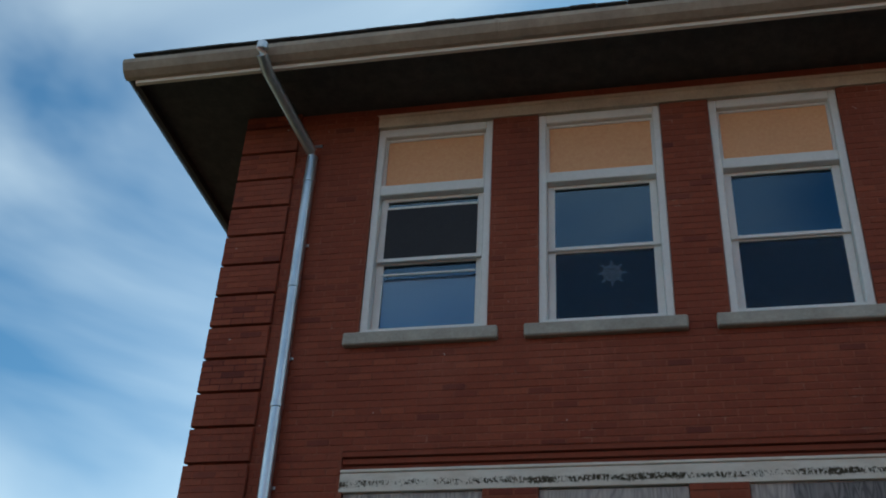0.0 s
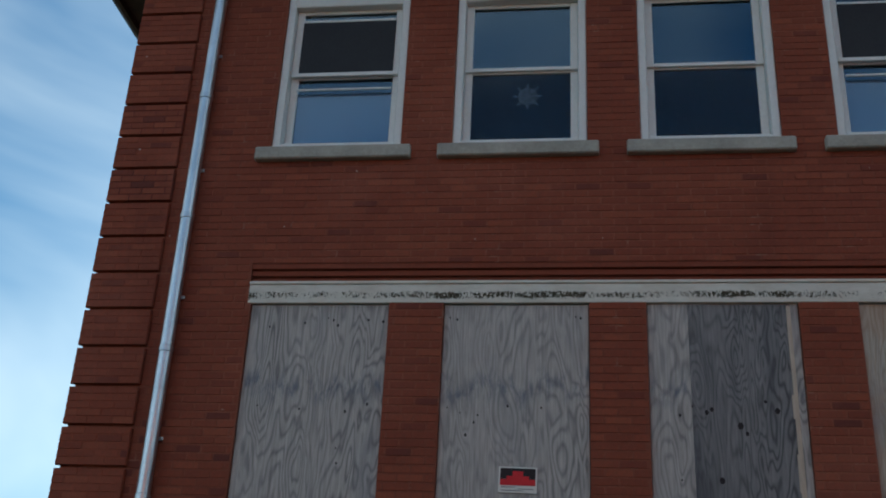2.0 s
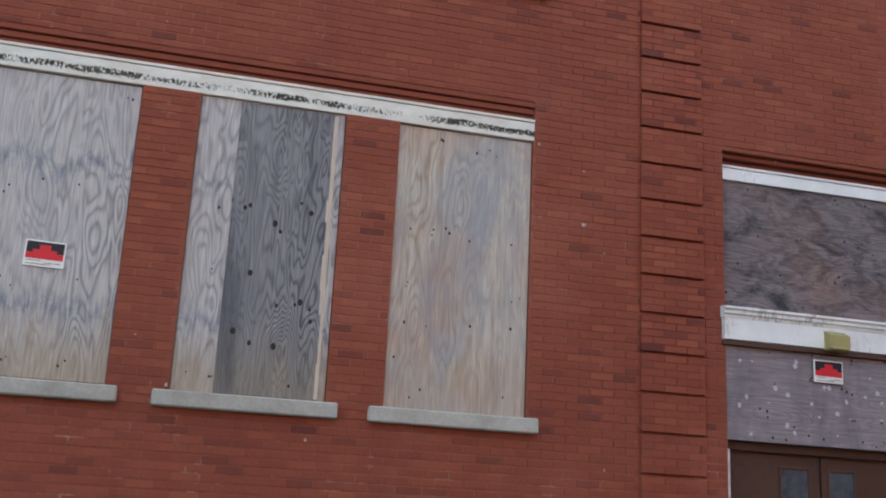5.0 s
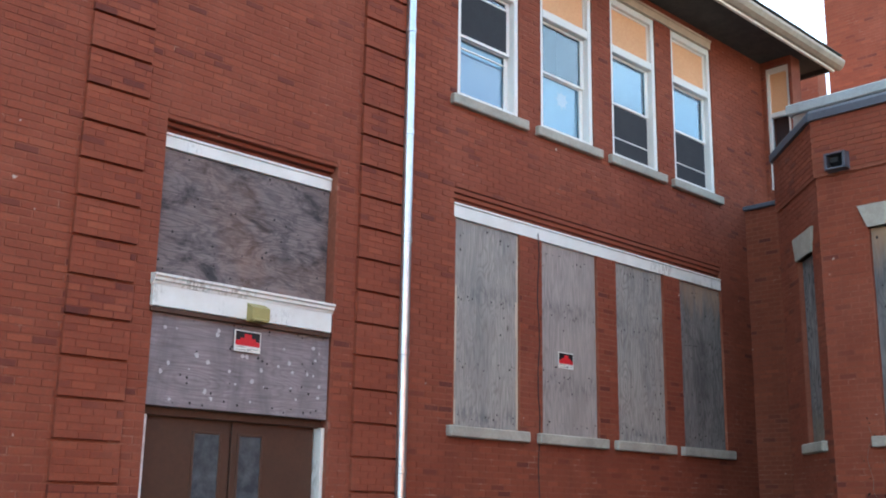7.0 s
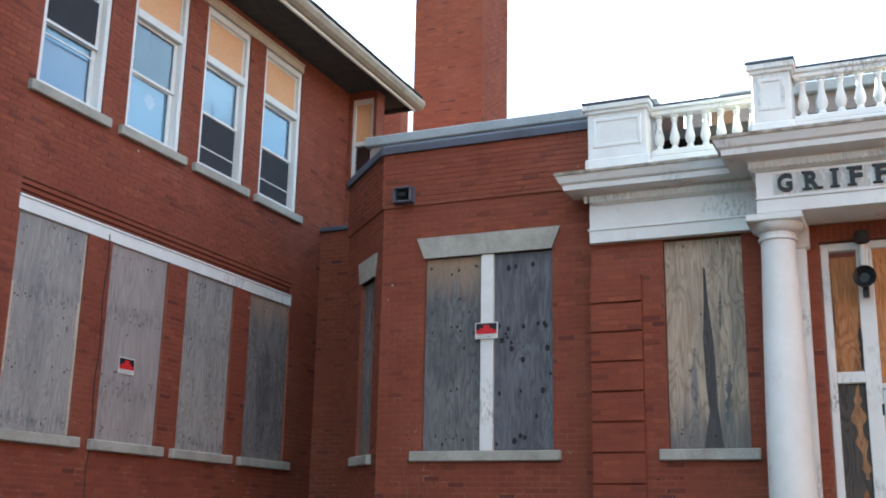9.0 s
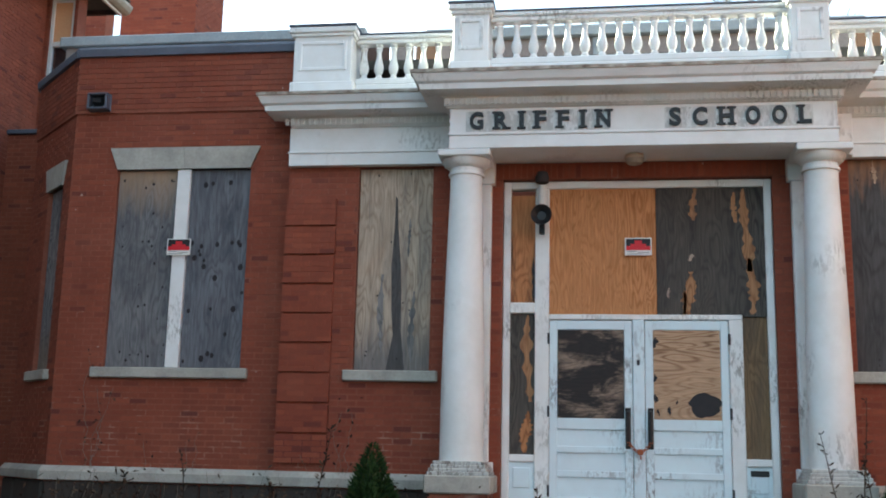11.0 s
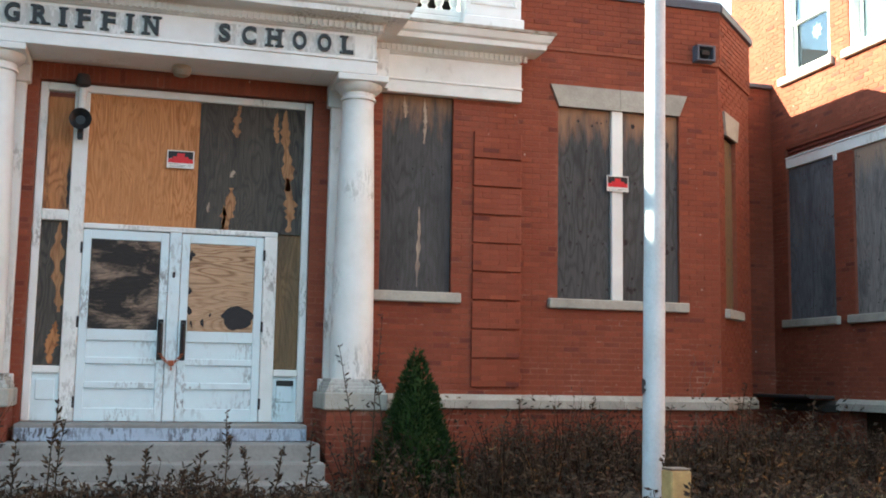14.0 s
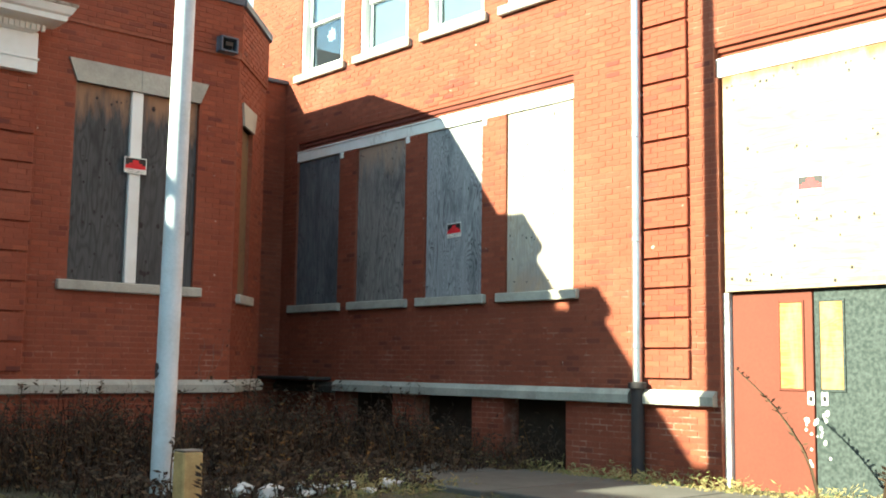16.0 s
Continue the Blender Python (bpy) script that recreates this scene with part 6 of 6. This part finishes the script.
def downspout(m, u, z_low, z_top, eave, label):
    ob = thing("downspout", on(m, u, 0, 0.0), label, "downspout", "downspouts")
    d = 0.075
    if eave:
        part("pipe", Geo().tube([(0, -d, z_low), (0, -d, 8.55)], 0.055, 14), GALV, ob)
        part("elbow", Geo().tube([(0, -d, 8.52), (-0.01, -d - 0.03, 8.60), (-0.25, -0.90, 8.98), (-0.27, -1.055, 9.07), (-0.27, -1.09, 9.12), (-0.27, -1.085, 9.19)], 0.055, 14), GALV, ob)
    else:
        part("pipe", Geo().tube([(0, -d, z_low), (0, -d, z_top)], 0.055, 14), GALV, ob)
    z = z_low + 0.4
    while z < 8.5:
        part("coupling", Geo().lathe([(0.056, z), (0.061, z + 0.006), (0.061, z + 0.055), (0.056, z + 0.06)], 0, -d, 14), GALV, ob)
        part("strap", Geo().cbox(-0.066, 0.066, -0.02, -0.004, z + 0.5, z + 0.53, 0.003), GALV, ob)
        z += 1.22
    return ob


downspout(LEFT, -2.725, 0.5, 9.2, True, "galvanised round downspout with an elbow to the gutter")
downspout(LEFT, 8.725, 0.5, 9.3, True, "galvanised round downspout between the quoins and windows")
sd = downspout(RIGHT, -8.71, 1.52, 9.3, True, "galvanised round downspout ending in a dark iron boot")
boot = thing("downspout_boot", on(RIGHT, -8.71, 0.45), "dark cast iron boot below the downspout", "pipe")
part("boot_pipe", Geo().tube([(0, -0.075, 0), (0, -0.075, 1.06)], 0.075, 14), CAST, boot)
part("boot_collar", Geo().lathe([(0.08, 1.02), (0.11, 1.03), (0.11, 1.09), (0.085, 1.10)], 0, -0.075, 14), CAST, boot)
cable = thing("wall_cable", on(LEFT, 10.98, 0), "thin dark cable hanging down the brick pier", "cable")
part("wire", Geo().tube([(0.02 * math.sin(k * 1.7), -0.01, 5.1 - 0.28 * k) for k in range(16)], 0.006, 5), CAST, cable)

edge = thing("timber_edging", Matrix.Translation((4.6, 10.24, 0.40)) @ Matrix.Rotation(radians(-14.5), 4, "Z"), "pale weathered timber edging lying along the path", "edging", kind="structure")
part("board", Geo().cbox(0.0, 1.62, -0.03, 0.03, 0.0, 0.085, 0.01), LITTER, edge)

# ---- flagpole, post ----
fp = thing("flagpole", Matrix.Translation((4.145, 9.98, 0.42)) @ Matrix.Rotation(radians(0.6), 4, "Y"), "tall pale blue painted steel flagpole", "flagpole")
part("shaft", Geo().lathe([(0.101, 0.0), (0.098, 2.0), (0.092, 5.0), (0.075, 8.0), (0.05, 10.5)], n=20), POLE_PAINT, fp)
part("cleat", Geo().tube([(-0.09, -0.02, 1.20), (-0.12, -0.03, 1.25), (-0.12, -0.03, 1.12), (-0.09, -0.02, 1.16)], 0.012, 6), CAST, fp, "dark rope cleat")
part("base_collar", Geo().lathe([(0.16, 0.0), (0.16, 0.05), (0.10, 0.08)], n=20), CAST, fp)
ps = thing("bollard_post", Matrix.Translation((3.42, 8.16, 0.40)), "faded yellow timber post with rusty stains", "post")
part("post", Geo().cbox(-0.08, 0.08, -0.08, 0.08, 0.0, 0.63, 0.012), YELLOW, ps)
part("worn_top", Geo().cbox(-0.078, 0.078, -0.078, 0.078, 0.63, 0.645, 0.006), BARK, ps, "dark worn end grain")

# ---- plants ----


def conifer(x, y, h, r, seed):
    """A dense dwarf spruce: short trunk, whorls of limbs and thousands of needle sprays."""
    rnd = random.Random(seed)
    z0 = rise_at(x, y)
    ob = thing("dwarf_conifer", Matrix.Translation((x, y, z0)), "dense dark green cone-shaped dwarf conifer beside the steps", "conifer", "conifers by the steps")
    part("trunk", Geo().tube([(0, 0, 0), (0.01, 0.0, h * 0.5), (0, 0.01, h * 0.93)], 0.035, 8, 0.008), BARK, ob)
    limbs, crown = Geo(), Geo()
    for _ in range(60):
        z = h * rnd.uniform(0.05, 0.85)
        a, l = rnd.uniform(0, 6.28), r * (1 - z / h) * 0.85
        limbs.tube([(0, 0, z), (l * math.cos(a), l * math.sin(a), z + 0.12 * l)], 0.008, 4, 0.003)
    part("limbs", limbs, BARK, ob)
    for _ in range(9000):
        z = h * (1 - math.sqrt(rnd.random()))
        a = rnd.uniform(0, 6.28)
        lump = 1 + 0.10 * math.sin(5 * a + z * 9) + 0.07 * math.sin(11 * a - 13 * z)
        rr = (r * (1 - z / h) ** 0.85 * lump + 0.015) * rnd.uniform(0.72, 1.05)
        p = Vector((rr * math.cos(a), rr * math.sin(a), z))
        d = (Vector((math.cos(a), math.sin(a), 0.9)) + Vector([rnd.uniform(-0.5, 0.5) for _ in range(3)])).normalized() * rnd.uniform(0.035, 0.075)
        s = d.cross(Vector((rnd.uniform(-1, 1), rnd.uniform(-1, 1), 0.3))).normalized() * 0.012
        crown.add([tuple(p - s), tuple(p + d), tuple(p + s)], [(0, 1, 2)])
    me = bpy.data.meshes.new("crown")
    me.from_pydata(crown.v, [], crown.f)
    me.materials.append(CONIFER)
    part("crown", me, CONIFER, ob)
    rings = [(max(0.01, r * 0.80 * (1 - k / 10) ** 0.85), h * k / 10.6) for k in range(11)]
    part("inner_foliage", Geo().lathe(rings, n=14), CONIFER, ob)


conifer(-2.68, 12.25, 1.34, 0.46, 1)
conifer(2.54, 12.25, 1.50, 0.48, 2)


def tall_weed(x, y, h, seed, lean=0.1, ang=None, thick=0.009):
    rnd = random.Random(seed)
    z0 = rise_at(x, y)
    ob = thing("dead_weed", Matrix.Translation((x, y, z0)), "tall dry brown weed stalk with seed heads", "weed", "tall dead weeds")
    ang = rnd.uniform(0, 6.28) if ang is None else ang
    pts = [(lean * h * (t * t) * math.cos(ang) + rnd.uniform(-0.01, 0.01), lean * h * t * t * math.sin(ang), h * t) for t in [k / 7 for k in range(8)]]
    part("stalk", Geo().tube(pts, thick, 5, thick * 0.35), WEED, ob)
    heads = Geo()
    for _ in range(46):
        t = rnd.uniform(0.35, 1.0)
        i = min(6, int(t * 7))
        p = Vector(pts[i]).lerp(Vector(pts[i + 1]), t * 7 - i)
        d = Vector((rnd.uniform(-1, 1), rnd.uniform(-1, 1), rnd.uniform(0.1, 1.0))).normalized() * rnd.uniform(0.03, 0.12) * (1.2 - t * 0.6)
        s = d.orthogonal().normalized() * 0.012
        heads.add([tuple(p), tuple(p + d * 0.6 + s), tuple(p + d), tuple(p + d * 0.6 - s)], [(0, 1, 2, 3)])
    me = bpy.data.meshes.new("seed_head")
    me.from_pydata(heads.v, [], heads.f)
    me.materials.append(WEED)
    tagged(part("seed_head", me, WEED, ob), kind="stuff")


for i, (x, y, h) in enumerate(((1.98, 11.85, 1.85), (2.12, 11.8, 1.3), (-1.0, 11.0, 0.95), (4.9, 11.6, 1.1), (6.1, 11.9, 1.2), (7.2, 12.2, 1.15), (-4.6, 12.2, 1.2), (-5.4, 12.3, 1.0), (-0.95, 11.3, 0.78), (0.53, 11.3, 0.86), (0.25, 11.2, 0.5), (-0.2, 11.4, 0.52), (1.75, 11.5, 1.5), (-3.2, 11.9, 1.5), (-0.5, 11.0, 0.45), (0.95, 11.1, 0.55), (1.25, 11.2, 0.8), (-1.3, 11.3, 0.6), (3.7, 12.3, 1.0), (4.6, 12.6, 1.0), (5.3, 12.4, 0.9), (6.6, 12.5, 1.05), (-3.7, 12.4, 0.95), (-2.2, 11.9, 0.8), (3.3, 11.8, 0.9), (0.1, 10.9, 0.4), (0.75, 11.5, 0.5), (4.10, 9.72, 1.0), (4.2, 9.7, 0.7), (3.45, 7.95, 0.5))):
    tall_weed(x, y, h, 100 + i, 0.12)
for i, (x, y, h, lean) in enumerate(((8.6, 6.1, 1.25, 0.68), (8.3, 5.35, 0.75, -0.25))):
    tall_weed(x, y, h, 140 + i, lean, math.pi / 2, 0.018)


def thicket(name, spots, n, hmax, material, label, seed, wide=0.014):
    """Tangled dead stems and leaves over rectangles (x0, x1, y0, y1)."""
    rnd = random.Random(seed)
    g = Geo()
    areas = [(b - a) * (d - c) for a, b, c, d in spots]
    for _ in range(n):
        a, b, c, d = rnd.choices(spots, areas)[0]
        x, y = rnd.uniform(a, b), rnd.uniform(c, d)
        z = rise_at(x, y)
        clump = 0.5 + 0.5 * math.sin(x * 3.3 + 1.6 * math.sin(y * 2.3 + x * 0.7)) * math.sin(y * 2.9 + 0.8 * x)
        if hmax > 0.9 and rnd.random() > 0.3 + 0.9 * clump:
            continue
        h = hmax * rnd.uniform(0.25, 1.0) ** 1.3 * (0.45 + 0.6 * clump)
        q = Vector((rnd.uniform(-0.5, 0.5), rnd.uniform(-0.5, 0.5), 1)).normalized()
        base = Vector((x, y, z))
        side = Vector((rnd.uniform(-1, 1), rnd.uniform(-1, 1), 0)).normalized() * wide * 0.4
        mid, tip = base + q * h * 0.55, base + q * h + Vector((rnd.uniform(-0.12, 0.12), rnd.uniform(-0.12, 0.12), -0.03))
        g.add([tuple(base - side), tuple(base + side), tuple(mid + side), tuple(mid - side), tuple(tip)], [(0, 1, 2, 3), (3, 2, 4)])
        for _ in range(4):
            p = base.lerp(tip, rnd.uniform(0.2, 1.0))
            e = Vector((rnd.uniform(-1, 1), rnd.uniform(-1, 1), rnd.uniform(-0.4, 0.8))).normalized() * rnd.uniform(0.03, 0.10)
            s = e.orthogonal().normalized() * wide
            g.add([tuple(p), tuple(p + e * 0.5 + s), tuple(p + e), tuple(p + e * 0.5 - s)], [(0, 1, 2, 3)])
    me = bpy.data.meshes.new(name)
    me.from_pydata(g.v, [], g.f)
    me.materials.append(material)
    return tagged(new(name, me), label, "weeds", kind="stuff")


thicket("weed_thicket", [(-6.6, -1.7, 11.4, 13.1), (1.75, 6.9, 11.2, 13.2), (4.2, 8.9, 11.0, 14.6), (2.2, 7.2, 11.6, 13.2), (-6.4, -2.2, 11.8, 13.1)], 10500, 1.2, WEED, "tangled dry brown weeds along the foundation", 7, 0.013)
thicket("amber_leaves", [(1.9, 6.9, 11.0, 12.6), (8.55, 9.3, 9.8, 14.4), (4.2, 8.9, 10.4, 13.6), (-6.4, -2.2, 11.6, 12.6)], 700, 0.95, AMBER, "amber dead leaves among the dry weeds", 47, 0.013)
thicket("recess_weeds", [(8.5, 9.45, 9.9, 14.4)], 1300, 0.85, WEED, "dry weeds in front of the basement recesses", 57, 0.010)
thicket("low_weeds", [(3.4, 6.9, 9.2, 11.4), (-7.0, -2.0, 9.5, 11.6), (5.0, 8.6, 10.0, 12.0)], 3000, 0.5, WEED, "low matted dead weeds in the court", 27, 0.016)
thicket("step_weeds", [(-1.5, 1.5, 10.4, 11.5)], 900, 0.5, WEED, "thin dry weeds in front of the steps", 17)
thicket("grass_fringe", [(8.55, 9.3, 5.8, 9.6), (8.6, 9.3, 9.6, 13.5), (5.5, 7.2, 9.0, 11.4)], 1500, 0.28, STRAW, "straw-coloured grass tufts at the wall's foot", 8, 0.008)
thicket("court_grass", [(-7, 7, 3.0, 11.0)], 5000, 0.12, GRASS, "short dull grass in the court", 9, 0.006)
rnd = random.Random(12)
for k in range(16):
    x, y = rnd.uniform(4.5, 6.6), rnd.uniform(8.9, 9.9)
    z = rise_at(x, y)
    g = Geo()
    bm = bmesh.new()
    bmesh.ops.create_icosphere(bm, subdivisions=1, radius=1.0)
    sc = Vector((rnd.uniform(0.06, 0.2), rnd.uniform(0.05, 0.13), rnd.uniform(0.03, 0.09)))
    bm.verts.index_update()
    g.add([(p.co.x * sc.x * rnd.uniform(0.7, 1.2), p.co.y * sc.y * rnd.uniform(0.7, 1.2), p.co.z * sc.z * rnd.uniform(0.6, 1.3)) for p in bm.verts], [tuple(q.index for q in f.verts) for f in bm.faces])
    bm.free()
    solid("litter", g, LITTER, "crumpled pale litter lying in the weeds", "litter", Matrix.Translation((x, y, z + sc.z * 0.6)), "litter in the weeds")



def creeper(m, u, z_top, seed):
    """A thin dead vine straggling up the brickwork."""
    rnd = random.Random(seed)
    ob = thing("dead_creeper", on(m, u, 0.45), "thin dead vine straggling up the brick wall", "creeper", "dead creepers")
    leaves = Geo()
    for k in range(5):
        x, z, pts = rnd.uniform(-0.25, 0.25), 0.0, []
        top = (z_top - 0.45) * rnd.uniform(0.5, 1.0)
        while z < top:
            pts.append((x, -0.05, z))
            x += rnd.uniform(-0.07, 0.07)
            z += 0.12
            if rnd.random() < 0.6:
                a, r = rnd.uniform(0, 6.28), rnd.uniform(0.012, 0.028)
                c, s = math.cos(a) * r, math.sin(a) * r
                lx, lz = x + rnd.uniform(-0.06, 0.06), z + rnd.uniform(-0.05, 0.05)
                leaves.add([(lx, -0.055, lz), (lx + c - s * 0.5, -0.07, lz + s + c * 0.5), (lx + 2 * c, -0.06, lz + 2 * s), (lx + c + s * 0.5, -0.065, lz + s - c * 0.5)], [(0, 1, 2, 3)])
        part("stem", Geo().tube(pts, 0.005, 5, 0.002), BARK, ob)
    tagged(part("leaves", leaves, WEED, ob), kind="stuff")


creeper(SIDE, -6.25, 3.0, 3)
creeper(SIDE, -5.3, 2.2, 4)
creeper(SIDE, 6.4, 2.3, 5)
creeper(BAY, -3.4, 2.3, 6)

# A bare tree far behind the roof.


def bare_tree(x, y, h, seed):
    rnd = random.Random(seed)
    ob = thing("bare_tree", Matrix.Translation((x, y, 0.4)), "leafless grey tree rising behind the school roof", "tree", "bare trees")
    tr, tw = Geo(), Geo()

    def grow(p, d, l, r, lev):
        q = p + d * l
        midp = p.lerp(q, 0.5) + Vector((rnd.uniform(-1, 1), rnd.uniform(-1, 1), 0)) * l * 0.05
        (tr if lev < 2 else tw).tube([p, midp, q], r, 6 if lev < 2 else 4, r * 0.7)
        if lev < 6:
            for _ in range(2 if lev < 1 else 3):
                nd = (d + Vector((rnd.uniform(-1, 1), rnd.uniform(-1, 1), rnd.uniform(-0.1, 0.6))) * 0.62).normalized()
                grow(p.lerp(q, rnd.uniform(0.75, 1.0)), nd, l * rnd.uniform(0.62, 0.8), r * 0.6, lev + 1)

    grow(Vector((0, 0, 0)), Vector((0, 0, 1)), h * 0.32, h * 0.018, 0)
    part("trunk", tr, BARK, ob)
    part("branches", tw, BARK, ob)


bare_tree(2.5, 30.9, 15.9, 3)
bare_tree(1.5, 42.0, 19.0, 8)

# ---- single bricks, last ----
for slab, places in LATE_BRICKS:
    for u, z, o in places:
        ob = new("brick", ONE_BRICK)
        ob.parent = slab
        ob.location = (u, -o, z)
